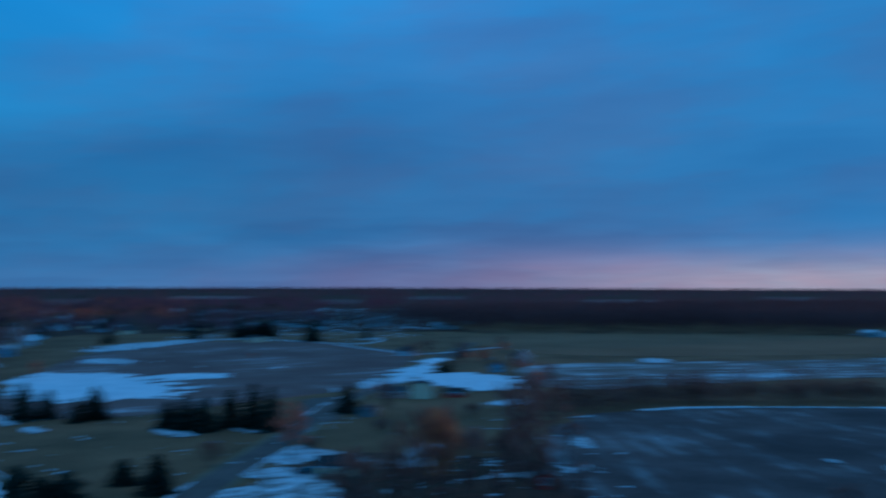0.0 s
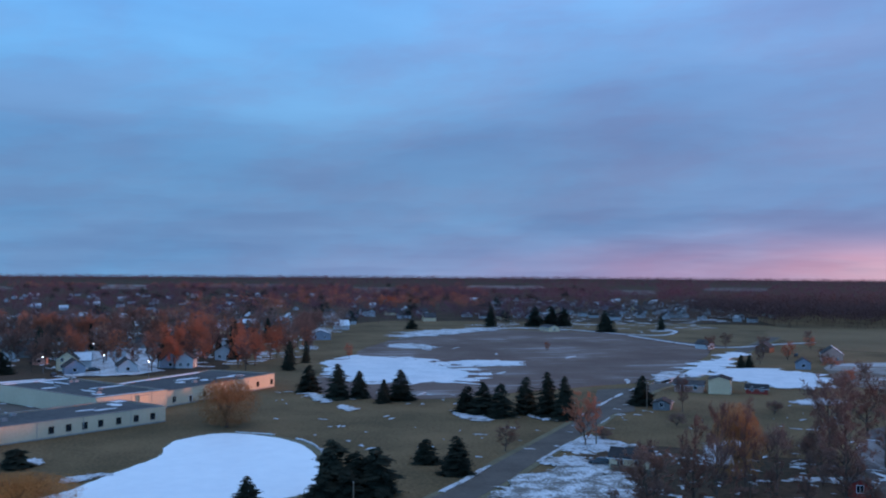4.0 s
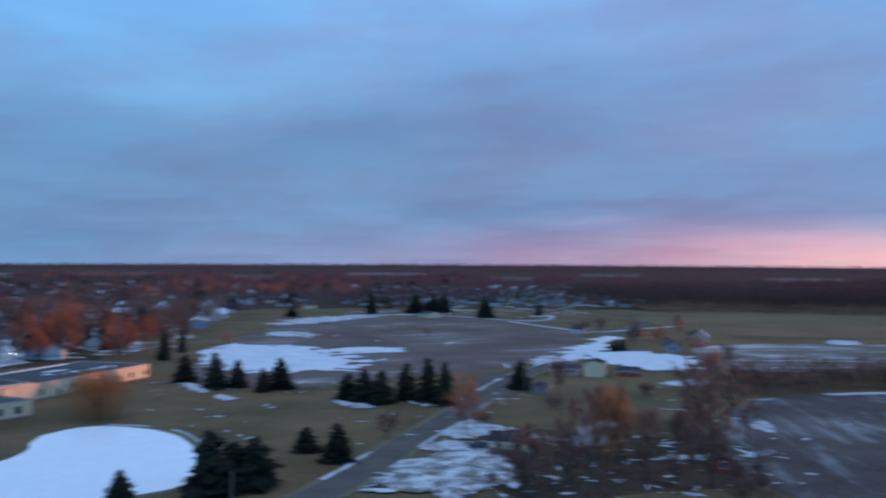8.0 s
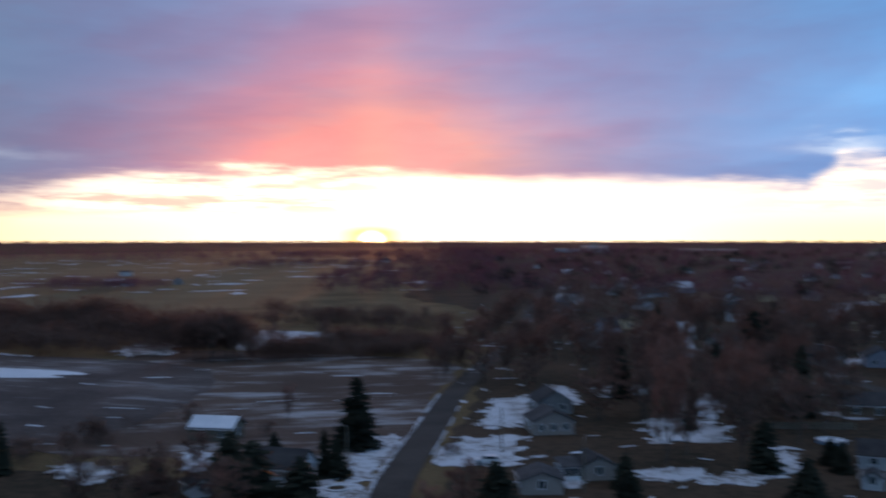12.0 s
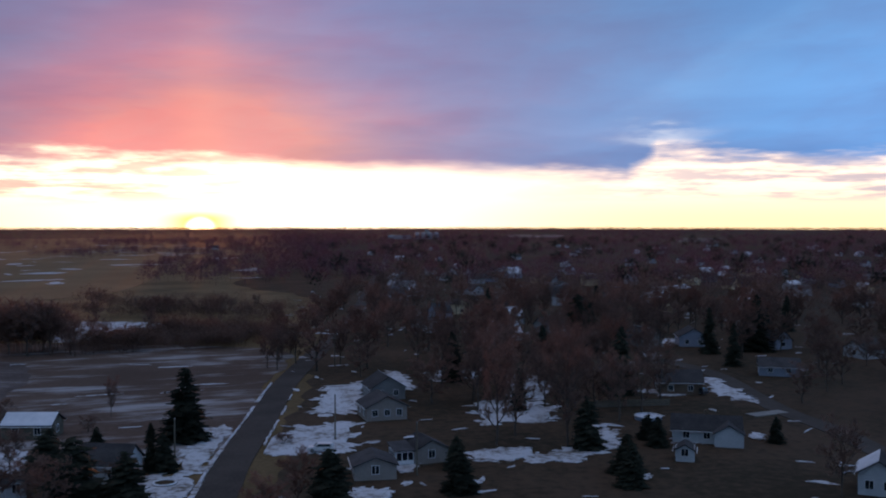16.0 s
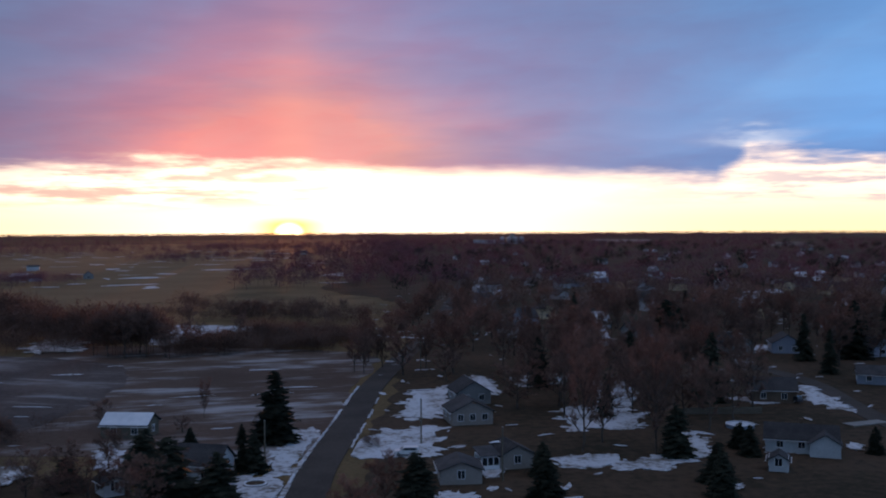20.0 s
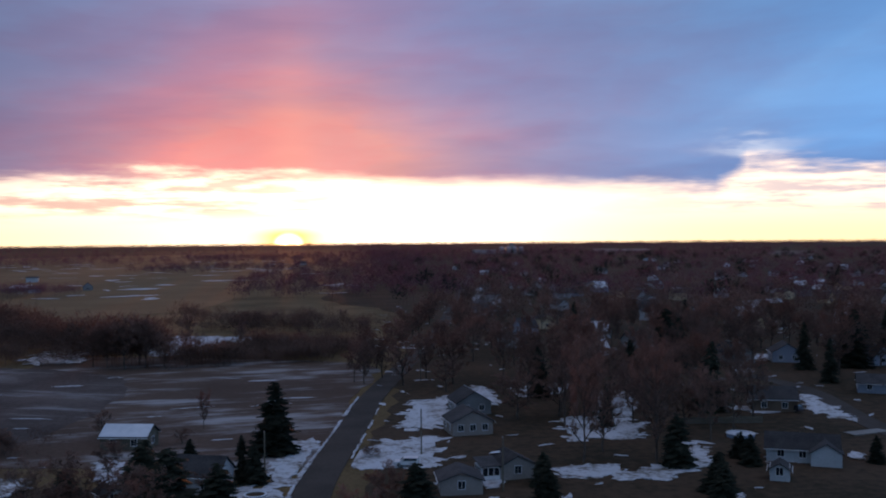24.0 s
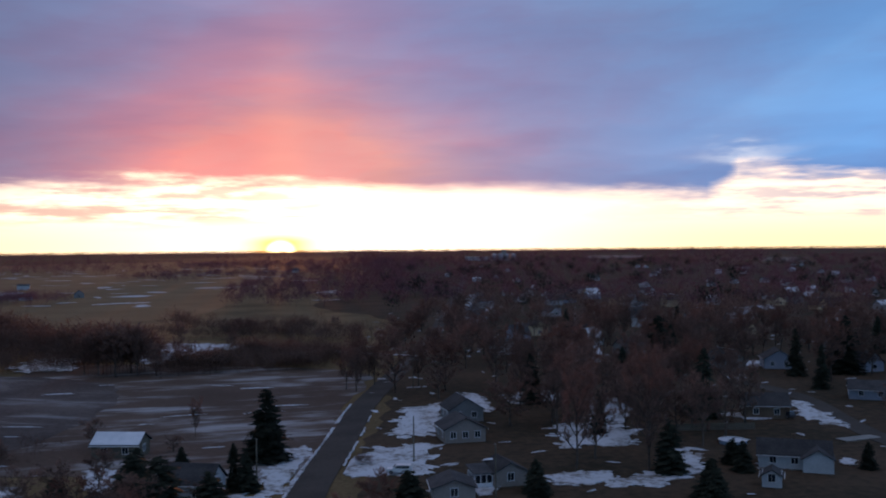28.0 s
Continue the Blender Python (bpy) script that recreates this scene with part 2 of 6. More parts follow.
M_TWIG = material("bare_twigs", (0.15, 0.083, 0.068), (0.26, 0.148, 0.118), 2.0, 0.3, 0.95, vary=0.3, sheer=0.15)
# twig colour with the low sun's orange painted in, beside the real sunlight
M_RUST_SUNLIT = material("sunlit_russet_twigs", (0.36, 0.125, 0.075), (0.52, 0.19, 0.11), 2.0, 0.3, 0.95, vary=0.25, sheer=0.35)
M_WILLOW = material("willow_twigs", (0.30, 0.135, 0.06), (0.44, 0.20, 0.09), 2.0, 0.3, 0.95, vary=0.1, sheer=0.35)
M_ORANGE = material("orange_twigs", (0.46, 0.17, 0.055), (0.64, 0.27, 0.09), 2.0, 0.3, 0.95, vary=0.1, sheer=0.35)
M_PINK = material("reddish_twigs", (0.17, 0.082, 0.062), (0.28, 0.145, 0.108), 2.0, 0.3, 0.95, vary=0.2, sheer=0.15)
M_NEEDLE = material("conifer_needles", (0.016, 0.019, 0.013), (0.036, 0.038, 0.027), 3.0, 0.5, 0.9, vary=0.25)
M_DARKWOOD = material("dark_woods", (0.105, 0.055, 0.052), (0.165, 0.09, 0.083), 0.1, 0.01, 0.95, sheer=0.35)
M_THICKET = material("dense_woods", (0.105, 0.06, 0.048), (0.20, 0.115, 0.09), 0.3, 0.02, 0.95, sheer=0.35)
# mauve haze of distance is put into the base colour of these twigs
M_WOODS_HAZED = material("far_woods_hazed", (0.13, 0.058, 0.072), (0.19, 0.088, 0.102), 0.06, 0.004, 0.95, sheer=0.35)
M_TAN = material("tan_stucco", (0.54, 0.43, 0.30), (0.63, 0.51, 0.36), 2.0, 0.1, 0.85)
M_TAUPE = material("taupe_siding", (0.26, 0.21, 0.185), (0.34, 0.28, 0.25), 3.0, 0.2, 0.8)
M_ROOFGREY = material("flat_roof_membrane", (0.07, 0.068, 0.07), (0.115, 0.11, 0.11), 0.6, 0.05, 0.8)
M_WHITE = material("white_siding", (0.39, 0.39, 0.395), (0.50, 0.50, 0.50), 3.0, 0.2, 0.6, vary=0.15)
M_CREAM = material("cream_siding", (0.64, 0.46, 0.29), (0.74, 0.55, 0.36), 3.0, 0.2, 0.7)
M_GREYWALL = material("grey_siding", (0.20, 0.20, 0.20), (0.30, 0.29, 0.28), 3.0, 0.2, 0.7, vary=0.3)
M_BRICK = material("brown_brick", (0.11, 0.065, 0.045), (0.19, 0.12, 0.085), 5.0, 0.4, 0.9)
M_BLUEGREY = material("blue_grey_siding", (0.22, 0.25, 0.30), (0.30, 0.33, 0.38), 3.0, 0.2, 0.7, vary=0.2)
M_SHINGLE = material("asphalt_shingles", (0.045, 0.043, 0.045), (0.085, 0.08, 0.08), 4.0, 0.3, 0.9, vary=0.3)
M_SALMON = material("salmon_siding", (0.45, 0.24, 0.18), (0.55, 0.32, 0.25), 3.0, 0.2, 0.8)
M_TRIM = material("white_trim", (0.62, 0.62, 0.62), (0.74, 0.74, 0.74), 4.0, 0.5, 0.5)
M_GLASS = material("window_glass", (0.012, 0.014, 0.018), (0.022, 0.025, 0.03), 1.0, 0.3, 0.08, 0, 0.5)
M_DOOR = material("dark_door", (0.05, 0.035, 0.03), (0.08, 0.06, 0.05), 4.0, 0.5, 0.5)
M_WOOD = material("weathered_wood", (0.12, 0.095, 0.07), (0.20, 0.165, 0.13), 5.0, 0.5, 0.9)
M_RED = material("red_paint", (0.30, 0.04, 0.03), (0.40, 0.07, 0.05), 3.0, 0.4, 0.6)
M_METAL = material("grey_metal", (0.30, 0.30, 0.31), (0.42, 0.42, 0.43), 3.0, 0.4, 0.45, metallic=0.6)
M_CONCRETE = material("concrete", (0.22, 0.21, 0.20), (0.32, 0.31, 0.29), 2.0, 0.2, 0.85)
M_TYRE = material("tyre_rubber", (0.015, 0.015, 0.015), (0.03, 0.03, 0.03), 6.0, 1.0, 0.9)
M_CARWHITE = material("white_car_paint", (0.60, 0.60, 0.60), (0.70, 0.70, 0.70), 1.0, 0.3, 0.3, 0, 0.5)
M_CARDARK = material("dark_car_paint", (0.03, 0.03, 0.035), (0.05, 0.05, 0.055), 1.0, 0.3, 0.25, 0, 0.5)
M_POOL = material("blue_pool_wall", (0.20, 0.30, 0.42), (0.28, 0.38, 0.50), 2.0, 0.4, 0.5)


def furrowed(name, dark, light, snow, turn, amount, cover=0.62, broad=0.3):
    """Ploughed earth with snow caught in the furrows, which run at the angle turn."""
    m = bpy.data.materials.new(name)
    m.use_nodes = True
    n = Net(m.node_tree)
    m.node_tree.nodes.clear()
    pos = n.node("ShaderNodeNewGeometry").outputs["Position"]
    s = n.node("ShaderNodeSeparateXYZ")
    n.put(s.inputs[0], pos)
    c, q = math.cos(radians(turn)), math.sin(radians(turn))
    u = n.m("ADD", n.m("MULTIPLY", s.outputs[0], c), n.m("MULTIPLY", s.outputs[1], q))
    v = n.m("SUBTRACT", n.m("MULTIPLY", s.outputs[1], c), n.m("MULTIPLY", s.outputs[0], q))
    rows = n.noise(n.vec(n.m("MULTIPLY", u, 0.022), n.m("MULTIPLY", v, broad), 0.0), 1.0, 6.0, 0.68)
    drift = n.noise(pos, 0.022, 4.0, 0.6)
    soil = n.mix(n.step(n.m("ADD", n.m("MULTIPLY", n.noise(pos, 0.8, 5.0, 0.65), 0.36), n.m("MULTIPLY", drift, 0.64)), 0.36, 0.64), dark, light)
    caught = n.step(n.m("ADD", n.m("MULTIPLY", rows, 0.62), n.m("MULTIPLY", drift, 0.38)), 0.60 - amount, 0.72 - amount)
    colour = n.mix(n.m("MULTIPLY", caught, cover), soil, snow)
    b = n.node("ShaderNodeBsdfPrincipled")
    n.put(b.inputs["Base Color"], colour), n.put(b.inputs["Roughness"], 0.9), n.put(b.inputs["Specular IOR Level"], 0.04)
    r = n.node("ShaderNodeBump")
    n.put(r.inputs["Strength"], 0.5), n.put(r.inputs["Distance"], 0.06), n.put(r.inputs["Height"], rows)
    n.put(b.inputs["Normal"], r.outputs[0])
    o = n.node("ShaderNodeOutputMaterial")
    m.node_tree.links.new(b.outputs[0], o.inputs[0])
    return m


M_FIELD_N = furrowed("ploughed_north", (0.140, 0.094, 0.080), (0.205, 0.145, 0.125), (0.60, 0.62, 0.64), 92, 0.08, 0.32, 0.13)
M_FIELD_E = furrowed("ploughed_east", (0.066, 0.051, 0.047), (0.158, 0.120, 0.108), (0.66, 0.68, 0.70), 157, 0.09, 0.26, 0.17)
M_FIELD_C = furrowed("stubble_strip", (0.16, 0.122, 0.098), (0.23, 0.18, 0.15), (0.66, 0.68, 0.70), 75, 0.12, 0.55, 0.16)
M_MEADOW = furrowed("rough_meadow", (0.10, 0.064, 0.05), (0.16, 0.105, 0.083), (0.66, 0.68, 0.70), 8, 0.11, 0.42, 0.10)
M_TOWNGROUND = material("garden_ground", (0.046, 0.035, 0.023), (0.098, 0.061, 0.042), 0.5, 0.03, 0.95, 0.015, spread=(0.38, 0.60))


def lamp_material():
    m = bpy.data.materials.new("lit_lamp")
    m.use_nodes = True
    b = m.node_tree.nodes["Principled BSDF"]
    b.inputs["Emission Color"].default_value, b.inputs["Emission Strength"].default_value = (0.85, 0.95, 1.0, 1), 12.0
    return m


M_LAMP = lamp_material()


# ---------------------------------------------------------------- building blocks
def mesh_of(name, verts, faces, mat, smooth=False):
    me = bpy.data.meshes.new(name)
    me.from_pydata([tuple(v) for v in verts], [], [tuple(f) for f in faces])
    me.materials.append(mat)
    if smooth:
        me.polygons.foreach_set("use_smooth", [True] * len(me.polygons))
    me.update()
    return me


def part(name, geo, mat, parent, label="", at=None):
    """One mesh object under a thing or a part. geo: (verts, faces) or a finished mesh."""
    me = geo if isinstance(geo, bpy.types.Mesh) else mesh_of(name, geo[0], geo[1], mat)
    ob = new(name, me)
    ob.parent = parent
    if at is not None:
        ob.matrix_basis = at
    return tagged(ob, label)


def thing(name, m, label, category, group="", kind=""):
    ob = new(name)
    ob.empty_display_size = 0.2
    ob.matrix_basis = m
    return tagged(ob, label, category, group, kind)


def box(x0, y0, z0, x1, y1, z1):
    v = [(x, y, z) for z in (z0, z1) for x, y in ((x0, y0), (x1, y0), (x1, y1), (x0, y1))]
    return v, [(3, 2, 1, 0), (4, 5, 6, 7), (0, 1, 5, 4), (1, 2, 6, 5), (2, 3, 7, 6), (3, 0, 4, 7)]


def join(*geos):
    verts, faces = [], []
    for v, f in geos:
        k = len(verts)
        verts += list(v)
        faces += [tuple(i + k for i in q) for q in f]
    return verts, faces


def tube(a, b, ra, rb, sides=5):
    """A tapered prism from a to b."""
    a, b = Vector(a), Vector(b)
    q = (b - a).to_track_quat("Z", "Y")
    v = [p + q @ Vector((r * math.cos(2 * math.pi * i / sides), r * math.sin(2 * math.pi * i / sides), 0)) for p, r in ((a, ra), (b, rb)) for i in range(sides)]
    f = [(i, (i + 1) % sides, sides + (i + 1) % sides, sides + i) for i in range(sides)] + [tuple(range(sides, 2 * sides)), tuple(range(sides - 1, -1, -1))]
    return v, f


def smooth_loop(points, steps=6, jitter=0.0, seed=1):
    """A closed round line through a few corners, roughened."""
    rnd = random.Random(seed)
    p = [Vector(q) for q in points]
    n, out = len(p), []
    for i in range(n):
        a, b, c, d = p[i - 1], p[i], p[(i + 1) % n], p[(i + 2) % n]
        for k in range(steps):
            t = k / steps
            q = 0.5 * (2 * b + (c - a) * t + (2 * a - 5 * b + 4 * c - d) * t * t + (3 * b - a - 3 * c + d) * t ** 3)
            out.append(q + Vector((rnd.uniform(-jitter, jitter), rnd.uniform(-jitter, jitter))))
    return out


def ragged(loop, amount, seed, levels=2):
    """Breaks up an outline by midpoint displacement."""
    rnd = random.Random(seed)
    for _ in range(levels):
        out = []
        for a, b in zip(loop, loop[1:] + loop[:1]):
            d = b - a
            out += [a, (a + b) / 2 + Vector((-d.y, d.x)) * rnd.uniform(-amount, amount)]
        loop = out
    return loop


def smooth_line(points, steps=6):
    p = [Vector(q) for q in points]
    p = [2 * p[0] - p[1]] + p + [2 * p[-1] - p[-2]]
    out = []
    for i in range(1, len(p) - 2):
        a, b, c, d = p[i - 1:i + 3]
        for k in range(steps):
            t = k / steps
            out.append(0.5 * (2 * b + (c - a) * t + (2 * a - 5 * b + 4 * c - d) * t * t + (3 * b - a - 3 * c + d) * t ** 3))
    return out + [p[-2]]


def sheet(name, loop, z, thick, mat, label, category):
    """A low slab with the outline loop: field, ice or snow lying on the ground."""
    bm = bmesh.new()
    top = bm.faces.new([bm.verts.new((q[0], q[1], z)) for q in loop])
    if top.normal.z < 0 or sum(a[0] * b[1] - b[0] * a[1] for a, b in zip(loop, loop[1:] + loop[:1])) < 0:
        top.normal_flip()
    low = [bm.verts.new((q[0], q[1], z - thick)) for q in loop]
    tv = [v for v in bm.verts][:len(loop)]
    for i in range(len(loop)):
        j = (i + 1) % len(loop)
        bm.faces.new((tv[i], low[i], low[j], tv[j]))
    bmesh.ops.triangulate(bm, faces=[top])
    bmesh.ops.recalc_face_normals(bm, faces=bm.faces[:])
    me = bpy.data.meshes.new(name)
    bm.to_mesh(me)
    bm.free()
    me.materials.append(mat)
    return tagged(new(name, me), label, category, kind="structure")


def blob_geo(cx, cy, rx, ry, turn, z, rnd, n=18, rough=0.3):
    """A flat irregular patch, thin at its rim."""
    ph = [rnd.uniform(0, 6.28) for _ in range(4)]
    v = [(cx, cy, z + 0.10)]
    c, s = math.cos(radians(turn)), math.sin(radians(turn))
    for ring, zz in ((0.72, z + 0.08), (1.0, z - 0.02)):
        for i in range(n):
            a = 2 * math.pi * i / n
            r = ring * (1 + rough * (0.5 * math.sin(2 * a + ph[0]) + 0.4 * math.sin(3 * a + ph[1]) + 0.35 * math.sin(5 * a + ph[2]) + 0.25 * math.sin(8 * a + ph[3])))
            x, y = rx * r * math.cos(a), ry * r * math.sin(a)
            v.append((cx + c * x - s * y, cy + s * x + c * y, zz))
    f = [(0, 1 + i, 1 + (i + 1) % n) for i in range(n)]
    f += [(1 + i, 1 + n + i, 1 + n + (i + 1) % n, 1 + (i + 1) % n) for i in range(n)]
    return v, f


def strip(name, line, width, z, mat, label, category, thick=0.12):
    """A road or bank of constant width along a line."""
    v, f = [], []
    for i, p in enumerate(line):
        d = (line[min(i + 1, len(line) - 1)] - line[max(i - 1, 0)]).normalized()
        n = Vector((-d.y, d.x))
        for q, h in ((p + n * width / 2, z - thick), (p + n * width / 2, z), (p - n * width / 2, z), (p - n * width / 2, z - thick)):
            v.append((q.x, q.y, h))
    for i in range(len(line) - 1):
        for k in range(3):
            f.append((4 * i + k, 4 * i + k + 1, 4 * i + k + 5, 4 * i + k + 4))
    me = mesh_of(name, v, [tuple(reversed(q)) for q in f], mat)
    return tagged(new(name, me), label, category, kind="structure")


def inside(x, y, poly):
    c = False
    for (x0, y0), (x1, y1) in zip(poly, poly[1:] + poly[:1]):
        if (y0 > y) != (y1 > y) and x < (x1 - x0) * (y - y0) / (y1 - y0) + x0:
            c = not c
    return c


# ---------------------------------------------------------------- ground, fields, ice, roads
def ground():
    v, f, rings, n = [(0, 0, 0)], [], [25, 60, 120, 220, 380, 620, 1000, 1600, 2500, 3500, 4300, 4950], 96
    for r in rings:
        v += [(r * math.cos(2 * math.pi * i / n), r * math.sin(2 * math.pi * i / n), 0) for i in range(n)]
    f += [(0, 1 + i, 1 + (i + 1) % n) for i in range(n)]
    for k in range(len(rings) - 1):
        a = 1 + k * n
        f += [(a + i, a + n + i, a + n + (i + 1) % n, a + (i + 1) % n) for i in range(n)]
    tagged(new("ground", mesh_of("ground", v, f, M_GRASS)), "flat winter ground of dull olive grass", "ground", kind="structure")


def polar_point(az, d):
    return d * math.sin(radians(az)), d * math.cos(radians(az))


def rise(x, y):
    """Height of the low rise that closes the view, more to the north."""
    u = min(1.0, max(0.0, (math.hypot(x, y) - 3500) / 1400))
    north = min(1.0, max(0.0, (-30 - math.degrees(math.atan2(x, y))) / 40))
    return u * u * (3 - 2 * u) * (4.0 + 10.0 * north)


def far_rise():
    v, f, rings, n = [], [], [3450, 3700, 3950, 4200, 4450, 4700, 4960], 120
    for r in rings:
        for i in range(n + 1):
            x, y = polar_point(-180 + 360 * i / n, r)
            v.append((x, y, 0.09 + rise(x, y)))
    m = n + 1
    f = [(k * m + i, k * m + i + 1, (k + 1) * m + i + 1, (k + 1) * m + i) for k in range(len(rings) - 1) for i in range(n)]
    f = [tuple(reversed(q)) for q in f]
    tagged(new("ground_rise", mesh_of("ground_rise", v, f, M_TOWNGROUND)), "low brown wooded rise at the horizon", "ground", kind="structure")


ground()
far_rise()
FIELD_A = [(-335, 20), (-444, 47), (-530, 69), (-655, 140), (-620, 235), (-490, 246), (-388, 185), (-340, 150), (-318, 100), (-300, 50)]
FIELD_B = [(-233, 172), (-236, 210), (-221, 246), (-194, 292), (-186, 335), (-184, 388), (-165, 377), (-123, 332), (-80, 315), (-45, 280), (-50, 205), (-75, 182), (-91, 145), (-105, 123), (-140, 108), (-190, 132)]
FIELD_C = [(-392, 270), (-361, 378), (-320, 521), (-319, 609), (-234, 520), (-248, 414), (-282, 333), (-293, 224), (-340, 225)]
FIELD_D = [(-640, 377), (-586, 523), (-434, 654), (-345, 615), (-372, 448), (-455, 310)]
FIELD_E = [(-300, 640), (-380, 900), (-330, 1300), (-150, 1500), (-20, 1250), (-30, 760), (-60, 540), (-190, 530)]
sheet("field_north", smooth_loop(FIELD_A, 4, 1.0, 1), 0.10, 0.2, M_FIELD_N, "bare brown ploughed field with thin snow", "field")
sheet("field_east", ragged(smooth_loop(FIELD_B, 4, 0.8, 2), 0.10, 6), 0.10, 0.2, M_FIELD_E, "dark bare field with drifted snow streaks", "field")
sheet("field_strip", smooth_loop(FIELD_C, 4, 1.0, 3), 0.12, 0.2, M_FIELD_C, "pale stubble field dusted with snow", "field")
sheet("field_wheat", smooth_loop(FIELD_D, 4, 1.0, 4), 0.14, 0.2, M_OLIVE, "olive winter wheat field beside woods", "field")
sheet("field_far", smooth_loop(FIELD_E, 4, 2.0, 5), 0.14, 0.2, M_OLIVE, "wide olive pasture beyond the woods", "field")
MEADOW = [(-30, 172), (-80, 196), (-62, 250), (-80, 335), (-30, 330), (24, 300), (16, 240), (8, 190), (-2, 165)]
sheet("meadow", ragged(smooth_loop(MEADOW, 4, 1.0, 8), 0.16, 3, 1), 0.08, 0.2, M_MEADOW, "rough meadow streaked with thin snow", "meadow")
TOWN_W = [polar_point(a, d) for a, d in ((7.5, 330), (6, 250), (5.5, 200), (4, 150), (6, 105), (16, 85), (34, 85), (52, 90), (60, 160), (60, 300), (59, 520), (58, 850), (56, 1300), (53, 1900), (50, 2600), (40, 3000), (28, 3200), (16, 3300), (6, 3300), (-2, 2900), (-4, 2400), (-1, 1700), (3, 1300), (0, 1000), (4, 800), (2, 640), (7, 500), (6.5, 400))]
sheet("gardens_west", ragged(smooth_loop(TOWN_W, 4, 3.0, 5), 0.14, 4, 1), 0.04, 0.2, M_TOWNGROUND, "brown garden ground under the town trees", "ground")
TOWN_N = [polar_point(a, d) for a, d in ((-92, 400), (-98, 385), (-104, 380), (-111, 390), (-117, 440), (-121, 600), (-123, 850), (-124, 1200), (-123, 1900), (-120, 2800), (-106, 3100), (-90, 3200), (-78, 3200), (-66, 3000), (-63, 2300), (-63, 1600), (-64, 1150), (-70, 980), (-78, 880), (-86, 700), (-90, 520))]
sheet("gardens_north", ragged(smooth_loop(TOWN_N, 4, 3.0, 6), 0.14, 5, 1), 0.04, 0.2, M_TOWNGROUND, "brown garden ground between northern houses", "ground")
FAR_LAND = [polar_point(a, d) for a, d in ((-67, 1150), (-52, 1150), (-40, 1250), (-29, 1400), (-24, 2100), (-10, 2500), (-2, 2600), (-2, 3480), (-24, 3480), (-46, 3480), (-67, 3480))]
sheet("far_land", ragged([Vector(q) for q in FAR_LAND], 0.08, 7, 3), 0.06, 0.2, M_TOWNGROUND, "brown wooded land towards the horizon", "ground")
def sector_land(name, a0, a1, d0, d1, z, seed, label):
    """A stretch of brown land between two bearings and two distances."""
    n = 10
    line = [polar_point(a0 + (a1 - a0) * k / n, d0) for k in range(n + 1)] + [polar_point(a1 - (a1 - a0) * k / n, d1) for k in range(n + 1)]
    sheet(name, ragged([Vector(q) for q in line], 0.05, seed, 2), z, 0.2, M_TOWNGROUND, label, "ground")


sector_land("land_north", -128, -66, 2000, 3480, 0.052, 61, "brown wooded land towards the northern horizon")
sector_land("land_suburb", -82, -59.5, 800, 1500, 0.070, 62, "brown ground between houses behind the field")
sector_land("land_west", -4, 66, 2200, 3480, 0.052, 63, "brown wooded land towards the western horizon")
sheet("yard_ground", ragged([Vector(q) for q in ((-140, 62), (-178, 58), (-200, 66), (-212, 84), (-200, 104), (-176, 128), (-146, 116))], 0.14, 71, 2), 0.055, 0.2, M_TOWNGROUND, "brown trodden ground of the yards", "ground")
sheet("field_margin", ragged([Vector(q) for q in ((-128, 108), (-100, 124), (-84, 150), (-60, 168), (-30, 160), (-16, 130), (-60, 96), (-100, 92))], 0.14, 72, 2), 0.058, 0.2, M_TOWNGROUND, "brown overgrown ground at the field edge", "ground")
POND = [(-243.6, -9), (-243.5, -2), (-237, 6), (-226, 12.3), (-208.4, 14.8), (-191, 13.8), (-176, 10.6), (-168, -6), (-160, -30), (-163, -50), (-172, -44), (-183.8, -32.7), (-195.9, -27.6), (-208.5, -21.8), (-217, -18.6), (-227, -18.2), (-236, -16.2)]
sheet("pond_bank", smooth_loop([(x * 1.0 + (x + 200) * 0.04, y + (y + 12) * 0.07) for x, y in POND], 6, 0.3, 6), 0.05, 0.2, M_STUBBLE, "narrow bank of dry grass round the frozen pond", "bank")
sheet("frozen_pond", smooth_loop(POND, 6, 0.25, 7), 0.12, 0.2, M_ICE, "frozen pond covered with smooth white snow", "pond")

ROAD_N = smooth_line([(-60, -30), (-110, -8), (-170, 38), (-197, 56), (-238, 84), (-272, 106), (-314, 136), (-345, 166), (-398, 203), (-443, 239), (-560, 330)], 6)
ROAD_W = smooth_line([(-60, -30), (-35, 30), (-8, 95), (1.5, 140), (5, 162), (13, 202), (20, 238), (32, 285), (62, 400), (105, 600), (190, 1000), (330, 1700)], 6)
ROAD_S = smooth_line([(128, 262), (131, 229), (123, 195), (119, 176), (118, 160), (114, 141), (108, 112), (98, 80)], 5)
strip("road_side", ROAD_S, 5.6, 0.15, M_TARMAC, "narrow dark street past the gardens", "road", 0.2)
strip("road_shoulder", ROAD_N, 10.4, 0.11, M_STUBBLE, "gravel and dry grass shoulder of the road", "road shoulder", 0.2)
strip("road_north", ROAD_N, 7.2, 0.16, M_ROAD, "worn two lane asphalt road with wet edges", "road", 0.2)
strip("road_west", ROAD_W, 6.2, 0.17, M_TARMAC, "straight dark asphalt road into town", "road", 0.2)


